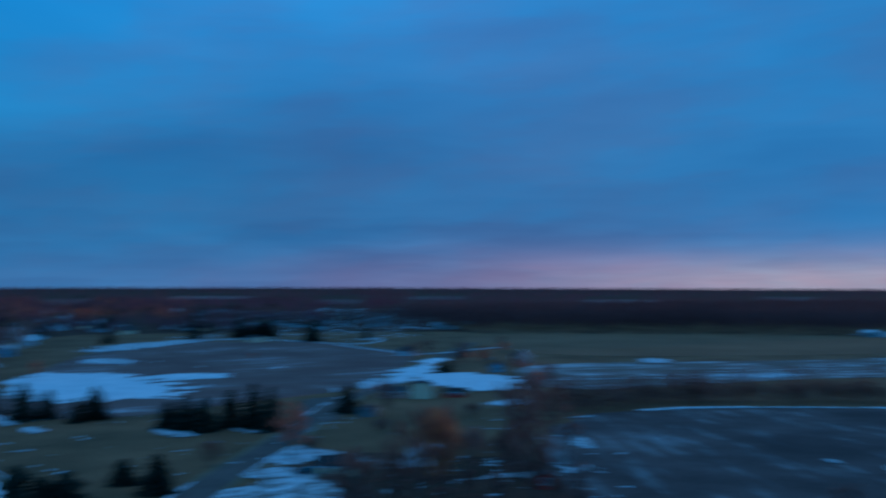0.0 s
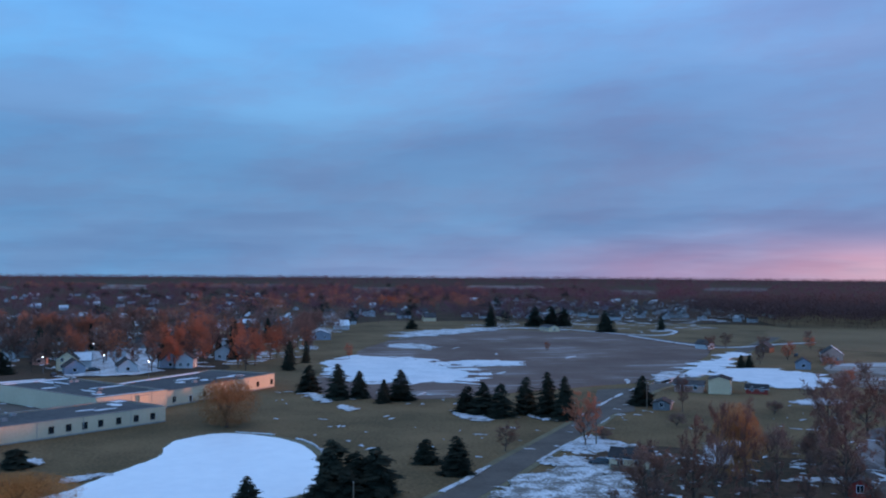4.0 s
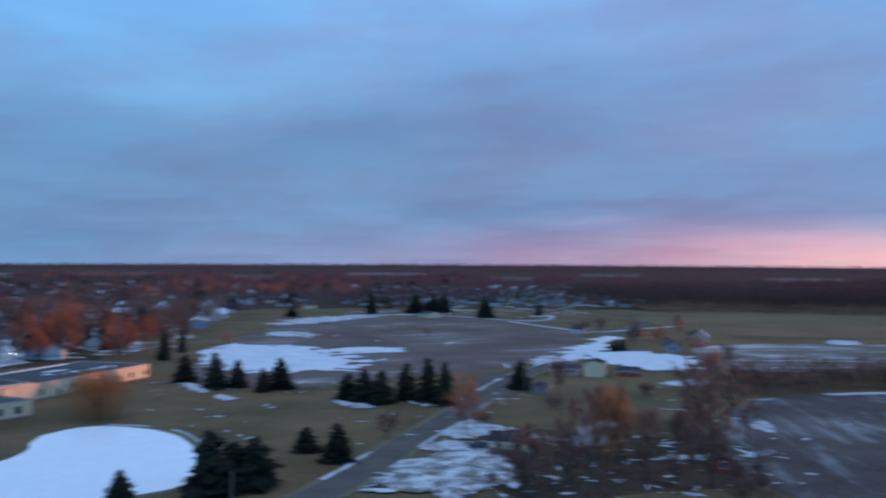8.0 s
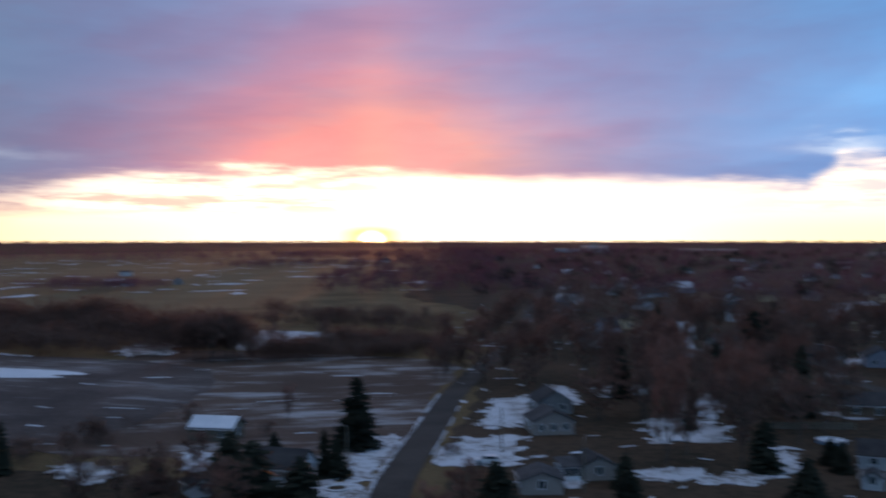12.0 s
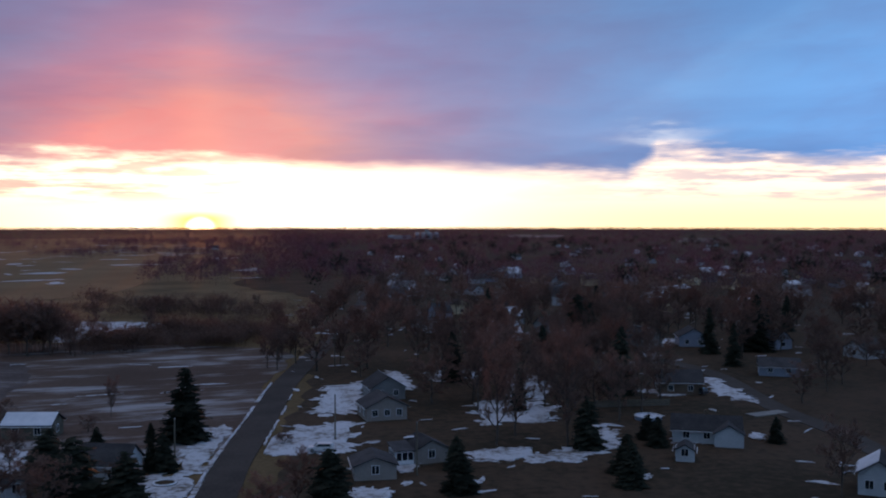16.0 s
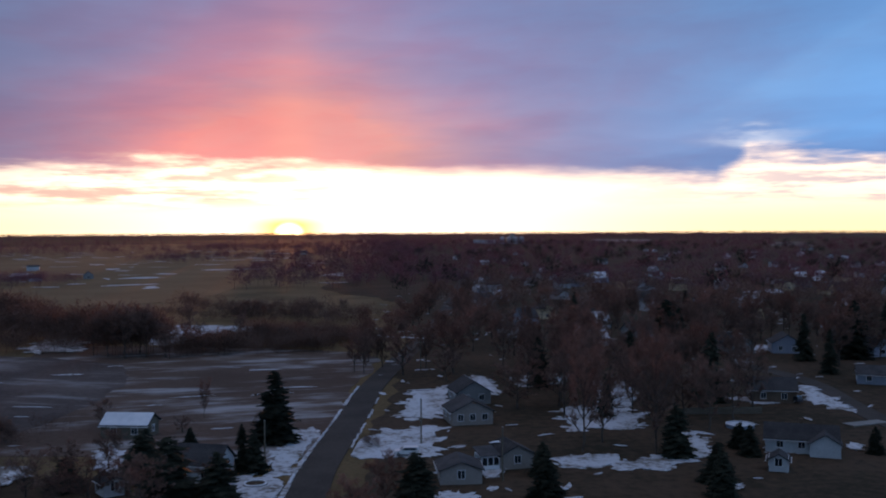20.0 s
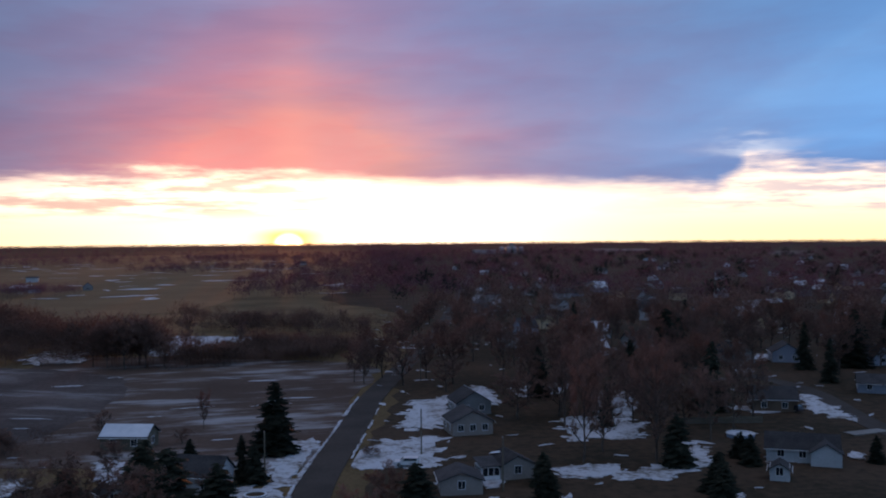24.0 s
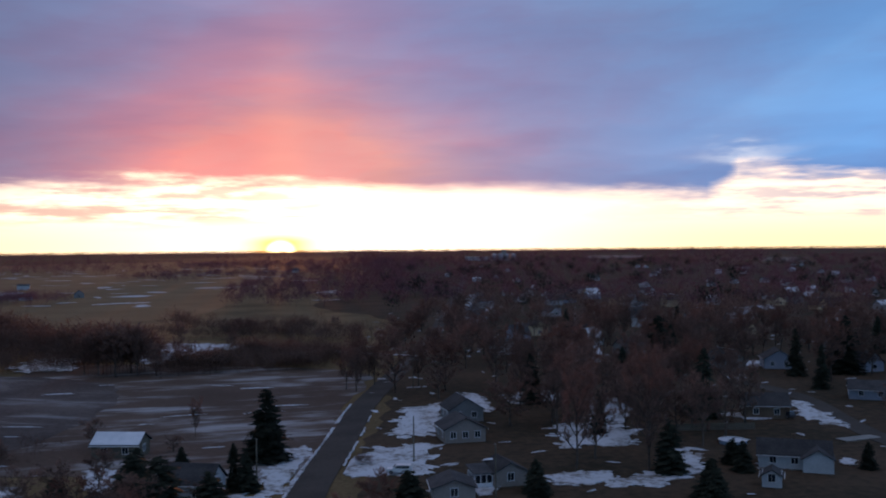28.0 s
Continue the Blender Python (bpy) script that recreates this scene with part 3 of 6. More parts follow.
# ---------------------------------------------------------------- trees
def bare_tree_meshes(seed, wide=1.0, droop=0.0, limbs=6, trunk_part=0.28, twig=None):
    """Trunk-and-limb mesh and twig mesh of a leafless tree 10 m high."""
    rnd = random.Random(seed)
    tv, tf, cv, cf = [], [], [], []

    def add(v, f, geo):
        k = len(v)
        v += geo[0]
        f += [tuple(i + k for i in q) for q in geo[1]]

    def turn(d, spread):
        side = Vector((rnd.gauss(0, 1), rnd.gauss(0, 1), rnd.gauss(0, 0.6)))
        return (d + side.normalized() * spread).normalized()

    def twig_at(p, d, long):
        e = p + d * long
        s = d.cross(Vector((rnd.gauss(0, 1), rnd.gauss(0, 1), rnd.gauss(0, 1)))).normalized() * rnd.uniform(0.022, 0.045)
        k = len(cv)
        cv.extend([p - s, p + s, e])
        cf.append((k, k + 1, k + 2))

    def grow(p, d, long, r, depth):
        d = (d + Vector((0, 0, 0.10 - droop * depth * 0.25))).normalized()
        e = p + d * long
        if depth <= 2:
            add(tv, tf, tube(p, e, r, r * 0.62, 5 if depth < 2 else 3))
        else:
            k = len(cv)
            s = d.cross(Vector((rnd.gauss(0, 1), rnd.gauss(0, 1), rnd.gauss(0, 1)))).normalized() * r
            cv.extend([p - s, p + s, e])
            cf.append((k, k + 1, k + 2))
        if depth == 4:
            for _ in range(8):
                twig_at(p + d * long * rnd.uniform(0.2, 1), turn(d, 0.7), long * rnd.uniform(0.5, 1.0))
            return
        for _ in range(limbs if depth == 0 else rnd.choice((3, 4, 4)) if depth < 3 else 4):
            t = rnd.uniform(0.75, 1.0) if depth == 0 else rnd.uniform(0.35, 1.0)
            nd = turn(d, (0.75 if depth == 0 else 0.8) * wide)
            nd.z -= droop * 0.5 * depth
            grow(p + d * long * t, nd.normalized(), long * rnd.uniform(0.55, 0.8) if depth else rnd.uniform(2.2, 3.2), r * 0.5, depth + 1)

    grow(Vector((0, 0, -0.2)), Vector((rnd.gauss(0, 0.04), rnd.gauss(0, 0.04), 1)).normalized(), 10 * trunk_part, 0.2, 0)
    top = max(v[2] for v in cv)
    k = 10.0 / top
    tv, cv = [Vector(v) * k for v in tv], [Vector(v) * k for v in cv]
    return mesh_of("trunk", tv, tf, M_BARK), mesh_of("crown", cv, cf, twig or M_TWIG)


def leader_tree_meshes(seed, reach=1.0, limbs=15, twig=None, low=0.22):
    """Trunk mesh and twig mesh of an upright leafless tree 10 m high: a leader with rising limbs and an uneven oval crown."""
    rnd = random.Random(seed)
    tv, tf, cv, cf = [], [], [], []

    def add(geo):
        k = len(tv)
        tv.extend(geo[0])
        tf.extend(tuple(i + k for i in q) for q in geo[1])

    def blade(p, e, r):
        d = e - p
        s = d.cross(Vector((rnd.gauss(0, 1), rnd.gauss(0, 1), rnd.gauss(0, 1)))).normalized() * r
        k = len(cv)
        cv.extend([p - s, p + s, e])
        cf.append((k, k + 1, k + 2))

    def bend(d, amount, lift):
        return (d + Vector((rnd.gauss(0, 1), rnd.gauss(0, 1), rnd.gauss(0, 1))).normalized() * amount + Vector((0, 0, lift))).normalized()

    def branch(p, d, long, r, depth):
        mid = p + d * long * 0.5
        e = mid + bend(d, 0.25, 0.18) * long * 0.5
        if depth < 2:
            add(tube(p, mid, r, r * 0.75, 4))
            add(tube(mid, e, r * 0.75, r * 0.4, 4))
        else:
            blade(p, e, r)
        if depth == 3:
            for _ in range(6):
                q = p.lerp(e, rnd.uniform(0.2, 1.0))
                blade(q, q + bend(d, 0.75, 0.15) * long * rnd.uniform(0.5, 1.0), rnd.uniform(0.016, 0.032))
            return
        for _ in range((5, 5, 5)[depth]):
            t = rnd.uniform(0.25, 1.0)
            q = p.lerp(mid, t * 2) if t < 0.5 else mid.lerp(e, t * 2 - 1)
            branch(q, bend(d, 0.75, 0.16), long * rnd.uniform(0.40, 0.65), r * 0.5, depth + 1)

    joints = [Vector((0, 0, -0.2))]
    for k in range(1, 7):
        joints.append(Vector((joints[-1].x + rnd.gauss(0, 0.13), joints[-1].y + rnd.gauss(0, 0.13), 1.35 * k)))
    for k in range(6):
        add(tube(joints[k], joints[k + 1], 0.21 * (1 - k / 6.6), 0.21 * (1 - (k + 1) / 6.6), 7))
    for n in range(limbs):
        u = low + (1 - low) * (n + rnd.random()) / limbs
        k = min(5, int(u * 6))
        p = joints[k].lerp(joints[k + 1], u * 6 - k)
        a = n * 2.4 + rnd.uniform(-0.5, 0.5)
        rise = rnd.uniform(0.5, 1.1) + 0.5 * u
        d = Vector((math.cos(a), math.sin(a), rise)).normalized()
        swell = math.sin(math.pi * min(1.0, 0.25 + 0.75 * (1 - (u - low) / (1 - low)))) * 0.5 + 0.6
        branch(p, d, reach * rnd.uniform(2.2, 3.3) * swell * 1.15, 0.085 * (1.15 - 0.6 * u), 0)
    k = 10.0 / max(v[2] for v in cv)
    return mesh_of("trunk", [Vector(v) * k for v in tv], tf, M_BARK), mesh_of("crown", [Vector(v) * k for v in cv], cf, twig or M_TWIG)


def conifer_meshes(seed, full=1.0, tiers=24, ragged_by=0.07, taper=0.62):
    """Trunk mesh and needle mesh of a spruce 10 m high with layered, drooping boughs."""
    rnd = random.Random(seed)
    cv, cf = [], []
    ph = [rnd.uniform(0, 6.28) for _ in range(4)]
    for t in range(tiers):
        h = 0.5 + 9.2 * (t / (tiers - 1)) ** 0.95
        reach = full * (2.5 * (1 - (h / 10.2)) ** taper + 0.15)
        for b in range(max(5, int(22 * (1 - h / 13)))):
            a = rnd.uniform(0, 6.283)
            r = reach * rnd.uniform(0.55, 1.2) * (1 + ragged_by * (math.sin(2 * a + ph[0] + h * 0.7) + 0.7 * math.sin(3 * a + ph[1] - h * 1.3) + 0.6 * math.sin(h * 2.1 + ph[2])))
            z = h + rnd.uniform(-0.15, 0.15)
            out, side = Vector((math.cos(a), math.sin(a), 0)), Vector((-math.sin(a), math.cos(a), 0))
            tip = Vector((0, 0, z)) + out * r + Vector((0, 0, -0.22 * r + rnd.uniform(-0.1, 0.1)))
            root = Vector((0, 0, z + 0.18))
            w = 0.30 * r + 0.12
            mid = root.lerp(tip, 0.55)
            k = len(cv)
            cv += [root, mid + side * w + Vector((0, 0, -0.18)), tip, mid - side * w + Vector((0, 0, -0.18)), mid + Vector((0, 0, 0.12))]
            cf += [(k, k + 1, k + 4), (k + 1, k + 2, k + 4), (k + 2, k + 3, k + 4), (k + 3, k, k + 4)]
            for _ in range(5):
                q = root.lerp(tip, rnd.uniform(0.35, 1.0)) + side * rnd.uniform(-w, w) * 0.9
                d = (out * rnd.uniform(0.2, 0.7) + side * rnd.uniform(-0.6, 0.6) + Vector((0, 0, rnd.uniform(-0.5, 0.25)))) * (0.28 + 0.16 * r)
                s = Vector((rnd.gauss(0, 1), rnd.gauss(0, 1), rnd.gauss(0, 1))).normalized() * 0.10
                k = len(cv)
                cv += [q - s, q + s, q + d]
                cf.append((k, k + 1, k + 2))
    k = len(cv)
    cv += [Vector((0.12, 0, 9.2)), Vector((-0.08, 0.1, 9.2)), Vector((-0.08, -0.1, 9.2)), Vector((0, 0, 10.1))]
    cf += [(k, k + 1, k + 3), (k + 1, k + 2, k + 3), (k + 2, k, k + 3)]
    v, f = tube((0, 0, -0.2), (0, 0, 9.0), 0.17, 0.03, 6)
    return mesh_of("trunk", v, f, M_BARK), mesh_of("crown", cv, cf, M_NEEDLE)


def willow_meshes(seed, mat):
    """A broad leafless willow 10 m high: short trunk, spreading limbs, a soft mass of fine twigs that hang almost to the ground."""
    rnd = random.Random(seed)
    geos = [tube((0, 0, -0.2), (0.1, 0, 1.9), 0.30, 0.24, 7)]
    cv, cf = [], []
    for i in range(13):
        a = 6.283 * i / 13 + rnd.uniform(-0.2, 0.2)
        reach, high = rnd.uniform(1.0, 3.2), rnd.uniform(6.0, 8.8)
        mid = Vector((math.cos(a) * reach * 0.5, math.sin(a) * reach * 0.5, high * 0.6))
        tip = Vector((math.cos(a) * reach, math.sin(a) * reach, high))
        geos += [tube((0.1, 0, 1.8), mid, 0.13, 0.07, 4), tube(mid, tip, 0.07, 0.02, 4)]
    ph = [rnd.uniform(0, 6.28) for _ in range(3)]
    for _ in range(17000):
        a, u, w = rnd.uniform(0, 6.283), rnd.random() ** 0.55, rnd.random()
        # a dome above, a skirt below it
        lump = 1 + 0.15 * math.sin(3 * a + ph[0]) + 0.10 * math.sin(5 * a + ph[1] + 4 * w) + 0.08 * math.sin(9 * w + ph[2])
        if w < 0.62:
            tilt = math.acos(1 - w / 0.62)
            r, z = 4.0 * u * math.sin(tilt) * lump, 5.2 + 4.6 * u * math.cos(tilt)
        else:
            z = 5.2 - 4.4 * (w - 0.62) / 0.38
            r = 4.0 * u * lump * (1.0 - 0.30 * ((5.2 - z) / 4.4) ** 2)
        p = Vector((math.cos(a) * r, math.sin(a) * r, z))
        d = Vector((math.cos(a) * 0.30 + rnd.gauss(0, 0.22), math.sin(a) * 0.30 + rnd.gauss(0, 0.22), rnd.uniform(-1.0, 0.35)))
        e = p + d * rnd.uniform(0.3, 1.1)
        e.z = max(e.z, 0.25)
        side = d.cross(Vector((rnd.gauss(0, 1), rnd.gauss(0, 1), rnd.gauss(0, 1)))).normalized() * rnd.uniform(0.016, 0.036)
        k = len(cv)
        cv += [p - side, p + side, e]
        cf.append((k, k + 1, k + 2))
    v, f = join(*geos)
    return mesh_of("trunk", v, f, M_BARK), mesh_of("crown", cv, cf, mat)


BARE = [leader_tree_meshes(11 + i, 0.85 + 0.12 * (i % 3), 13 + i) for i in range(5)]
RUST = [leader_tree_meshes(31 + i, 1.0 + 0.1 * i, 16, M_RUST_SUNLIT, 0.15) for i in range(3)]
WILLOW = [willow_meshes(41, M_WILLOW), willow_meshes(42, M_ORANGE)]
PINK = [leader_tree_meshes(51 + i, 0.9, 15, M_PINK, 0.12) for i in range(2)]
THIN = [leader_tree_meshes(91 + i, 0.75, 8, M_PINK if i else None, 0.35) for i in range(3)]
BUSH = [bare_tree_meshes(61 + i, 1.15, 0.0, 8, 0.08) for i in range(3)]
FIRS = [conifer_meshes(71 + i, 0.85 + 0.12 * i) for i in range(4)]
PINES = [conifer_meshes(81 + i, 1.15, 34, 0.30, 0.38) for i in range(2)]
tree_rnd = random.Random(5)


def tree(name, meshes, x, y, high, wide, label, group="", category="tree"):
    """wide: crown width in metres; 0 keeps the tree's own proportions."""
    trunk, crown = meshes
    own = max(abs(c) for v in crown.vertices for c in v.co[:2]) * 2 if "own" not in crown else crown["own"]
    crown["own"] = own
    s = high / 10
    k = {"spruce_tree": 1.85, "pine_tree": 1.75}.get(name, 1.2) * wide / own if wide else s
    ob = thing(name, pose(x, y, 0, 0, 0, tree_rnd.uniform(0, 360)) @ Matrix.Diagonal((k, k, s, 1)), label, category, group)
    part("trunk", trunk, None, ob)
    part("crown", crown, None, ob)
    return ob


# spruces on the lawn, by the pond, along the road and in the gardens: x, y, height, width
SPRUCES = [(-324, 20, 9.1, 6.7), (-306, 28, 11.1, 8.1), (-307, 35, 8.7, 6.4), (-294, 41, 7.3, 4.9), (-299, 47, 9.7, 6.8), (-270, 62, 7.6, 6.5),
           (-264, 65, 9.5, 6.4), (-260, 69, 9.4, 6.6), (-265, 78, 10.5, 6.5), (-258, 82, 12.6, 7.2), (-252, 85, 12.0, 6.6), (-276, 118, 9.1, 6.4),
           (-200, 37, 5.1, 5.8), (-188, 41, 7.6, 6.2), (-172, 15, 10.2, 6.5), (-171, 19, 8.2, 5.5), (-170, 22.5, 9.0, 6.5), (-167, 17, 6.0, 5.5), (-168, 13, 6.0, 5.0), (-166, 24, 5.5, 5.0), (-160, 0, 6.9, 5.6)]
for x, y, h, w in SPRUCES[14:19]:
    tree("pine_tree", tree_rnd.choice(PINES), x, y, h * 1.02, w * 1.15, "broad dark pine with ragged boughs beside the road", "pines beside the pond")
for x, y, h, w in SPRUCES[:14] + SPRUCES[20:]:
    tree("spruce_tree", tree_rnd.choice(FIRS), x, y, h, w, "dark green spruce with snow at its foot on the lawn", "spruces on the lawn")
for x, y, h, w in [(-379, 207, 5.8, 3.4), (-379, 211, 5.8, 3.4), (-699, 178, 16, 9), (-697, 212, 15.3, 12), (-696, 224, 15.3, 12), (-695, 234, 14.5, 10), (-625, 240, 14.7, 11),
                   (-640, 288, 10.8, 5), (-399, -94, 8.8, 10), (-551, -123, 7.6, 8), (-676, 114, 6.8, 8), (-62, 165, 9.2, 3.2)]:
    tree("spruce_tree", tree_rnd.choice(FIRS), x, y, h, w, "dark spruce standing beyond the fields", "spruces beyond the fields")
for x, y, h, w in [(-3, 181, 13.5, 7.0), (-6, 159, 6.6, 3.6), (-8, 160, 5.3, 2.4), (-18, 178, 4.0, 2.8), (79, 156, 5.4, 3.8), (63, 133, 6.9, 4.2), (37, 136, 6.5, 4.0),
                   (101, 153, 4.8, 2.6), (175, 276, 16.5, 8), (114, 280, 17.7, 9), (66, 157, 9.5, 5.0), (17, 131, 9.0, 6)] + [(-17, 140, 10.5, 8), (-10, 138, 8.5, 6), (-23, 158, 8.2, 6.5), (-34, 153, 5, 4.5), (80, 162, 4.6, 3.4), (66, 141, 6.2, 4.4), (40, 149, 5.5, 3.6), (-9, 181, 3.7, 2.2), (167, 265, 16, 8)]:
    tree("spruce_tree", tree_rnd.choice(FIRS), x, y, h, w, "dark spruce among the gardens beside the road", "spruces in the gardens")
for x, y, h, w in [(-254.5, -5.2, 13.1, 18), (-172, -38, 6.2, 21), (-414, -34, 20, 20), (-468, -26, 19, 18), (-594, -113, 18, 19), (-536, 13, 13, 16), (-540, -28, 18.6, 26), (-449, 8, 15.6, 15.9), (-496, 28, 14.4, 11.7), (-445, 44, 9.1, 7.9),
                   (-547, -87, 16.9, 19.5), (-571, -112, 15.9, 20.5), (-716, -178, 17.8, 26), (-999, 141, 18, 30), (-474, 151, 6.4, 6), (-174, 94, 15.3, 12)]:
    if math.hypot(x, y) < 300:
        tree("willow_tree", WILLOW[1] if y < -20 else WILLOW[0], x, y, h, 0.95 * w, "leafless orange willow beside the frozen pond" if y < -20 else "leafless russet willow catching the low sun", "russet trees")
        continue
    for k in range(3 if w > 12 else 1):
        tree("bare_tree", tree_rnd.choice(RUST), x + tree_rnd.uniform(-0.33, 0.33) * w, y + tree_rnd.uniform(-0.33, 0.33) * w, h * tree_rnd.uniform(0.8, 1.05), min(0.75 * w, 0.8 * h), "leafless russet tree, low sun's orange in its twig colour", "russet trees")
tree("bare_tree", RUST[1], -213, 77, 13.5, 9.5, "dense leafless russet tree beside the road", "russet trees")
for x, y, h, w in [(-151, 66, 12.2, 11.7), (-151, 74, 12.2, 8), (-210, 57, 7.1, 6.4), (-214, 151, 16.4, 12.3), (-220, 84, 3.4, 4.8), (-163, 95, 4.3, 3.9), (-252, 148, 4, 5.2)]:
    tree("bare_tree", tree_rnd.choice(PINK), x, y, h, w, "leafless reddish tree beside the road", "reddish trees")
for x, y, h, w in [(-261, 124, 11.4, 6), (-181, 119, 20.9, 13), (-153, 79, 13.5, 7), (-146, 99, 16, 9), (-103, 151, 9, 6), (-98, 144, 9.2, 6)] + [(51, 163, 22, 11), (63, 159, 22, 12), (57, 170, 16, 9), (81, 223, 12, 8), (133, 303, 14, 9), (-18, 207, 9, 4), (-50, 306, 17, 11), (-44, 308, 16, 10), (-56, 311, 15.5, 10), (-47, 316, 17, 11), (-61, 315, 14, 9), (-38, 306, 13, 8),
                   (59, 206, 12.7, 13), (72, 210, 14.4, 13), (30, 257, 13.7, 10), (40, 245, 9, 8), (90, 120, 12.3, 8), (96, 112, 13, 8)]:
    tree("bare_tree", tree_rnd.choice(BARE), x, y, h, w, "tall leafless tree with fine brown twigs", "bare garden trees")


def polar(az, d):
    return d * math.sin(radians(az)), d * math.cos(radians(az))


# trees of the town, near ones singly
town = random.Random(8)
ROADS = ROAD_N + ROAD_W + ROAD_S
placed = []


def free_spot(x, y, gap):
    if any((x - p.x) ** 2 + (y - p.y) ** 2 < 49 for p in ROADS):
        return False
    if any(inside(x, y, f) for f in (FIELD_A, FIELD_B, FIELD_C, FIELD_D, POND)):
        return False
    return all((x - a) ** 2 + (y - b) ** 2 > gap * gap for a, b in placed)


for az0, az1, d0, d1, count in ((13, 27, 192, 300, 44), (9, 34, 230, 420, 52), (8, 42, 260, 460, 34), (-112, -86, 398, 640, 175), (-6, 8, 330, 480, 12)):
    made = 0
    while made < count:
        az = town.uniform(az0, az1)
        d = math.sqrt(town.uniform(d0 * d0, d1 * d1))
        x, y = polar(az, d)
        if not free_spot(x, y, 7):
            continue
        placed.append((x, y))
        made += 1
        if az0 > -6.5 and az0 < -5:
            tree("bare_tree", town.choice(BARE), x, y, town.uniform(6, 11), town.uniform(5, 8), "leafless tree in the scrub beyond the meadow", "scrub trees")
        elif town.random() < 0.12:
            tree("spruce_tree", town.choice(FIRS), x, y, town.uniform(9, 16), 0, "dark spruce between the town houses", "town conifers")
        else:
            kind = RUST if az < -70 and town.random() < 0.30 else BARE
            tree("bare_tree", town.choice(kind), x, y, town.uniform(11, 19), town.uniform(7.5, 12), "leafless brown tree between the town houses", "town trees")


# darker gardens with tall trees along the side street
for _ in range(70):
    x, y = polar(town.uniform(30, 47), math.sqrt(town.uniform(215 ** 2, 400 ** 2)))
    if free_spot(x, y, 7.5) and all((x - a) ** 2 + (y - b) ** 2 > 196 for a, b in ((155, 283), (147, 222), (109, 205))):
        placed.append((x, y))
        tree("bare_tree", town.choice(BARE), x, y, town.uniform(9, 16), town.uniform(7, 11), "tall leafless tree along the side street", "side street trees")


# trees round the houses beyond the northern road
for _ in range(46):
    x, y = town.uniform(-520, -300), town.uniform(196, 330)
    if free_spot(x, y, 6.0) and (x + 345) ** 2 + (y - 205) ** 2 > 900:
        placed.append((x, y))
        tree("roadside_tree", town.choice(PINK + BARE + RUST), x, y, town.uniform(4, 10), town.uniform(6, 10), "leafless tree near houses beyond the road", "roadside trees")


# thicket of bare trees and shrubs below the northern road: tall upright trees, low bushes between
for x, y, h, w in [(-163, 84, 17.5, 6), (-158, 77, 15.5, 5.5), (-165, 91, 17.5, 6), (-186, 126, 20, 9), (-186, 122, 14.5, 7), (-167, 74, 7.2, 4), (-156, 92, 14, 5), (-151, 84, 12, 5), (-175, 118, 12, 7), (-178, 130, 13, 8), (-170, 110, 10, 6)]:
    placed.append((x, y))
    tree("thicket_tree", town.choice(THIN), x, y, h, w, "tall leafless tree of the thicket beside the yards", "thicket trees", "tree")
for x, y, h, w in [(-168, 98, 3.7, 3.4), (-237, 111, 4.4, 6), (-223, 85, 3.4, 5), (-257, 151, 3.3, 5), (-159, 68, 5, 5)]:
    tree("shrub", town.choice(BUSH), x, y, h, w, "dense leafless brown shrub on the grass", "shrubs on the grass", "shrub")
for _ in range(34):
    x, y = town.uniform(-166, -136), town.uniform(62, 128)
    if free_spot(x, y, 3.4) and y < 0.9 * -x - 6 and math.hypot(x, y) < 188:
        placed.append((x, y))
        tall = town.random() < 0.35
        tree("thicket_tree" if tall else "shrub", town.choice(THIN if tall else BUSH), x, y, town.uniform(7, 12) if tall else town.uniform(1.5, 4), town.uniform(3, 5), "leafless brown tree of the thicket" if tall else "leafless brown bush beside the yards", "thicket trees" if tall else "thicket bushes", "tree" if tall else "shrub")
tree("juniper_shrub", PINES[0], -209, -46, 4.0, 8.5, "broad dark juniper with snow beneath it", "", "shrub")
for x, y, h, w in [(-98, 150, 8, 7), (-92, 140, 6, 6), (-84, 148, 7, 7), (-110, 138, 7, 6), (-75, 160, 6, 6), (-70, 152, 5, 6), (-46, 152, 8, 7), (-38, 146, 9, 8), (-28, 140, 9, 9), (-20, 134, 9, 8),
                   (-36, 162, 6, 6), (-30, 166, 6.5, 6), (-24, 149, 7, 7), (-33, 143, 6, 6), (-42, 142, 6, 6), (-21, 193, 3.5, 4.5), (-32, 184, 3.5, 5), (13, 134, 9, 7), (8, 126, 8, 7), (-12, 150, 5, 5), (20, 262, 12, 9), (26, 272, 12, 9), (24, 300, 13, 10)]:
    tree("garden_tree", town.choice(BARE), x, y, h, w, "leafless garden tree with dense brown twigs", "bare garden trees")


# trees close along the road into town
for k in range(26):
    p = ROAD_W[40 + k % 13].lerp(ROAD_W[41 + k % 13], town.random())
    x, y = p.x + (-1 if k % 3 else 1) * town.uniform(5.5, 11), p.y + town.uniform(-6, 6)
    tree("roadside_tree", town.choice(BARE), x, y, town.uniform(8, 14), town.uniform(7, 11), "tall leafless tree close beside the road into town", "road trees")
tree("garden_tree", BARE[1], -37.1, 199.8, 6.5, 6.5, "spreading leafless tree in front of the shed", "bare garden trees")
tree("shrub", BUSH[0], 14.6, 175.0, 2.6, 4.0, "thin leafless shrub on the snowy drive", "garden shrubs", "shrub")


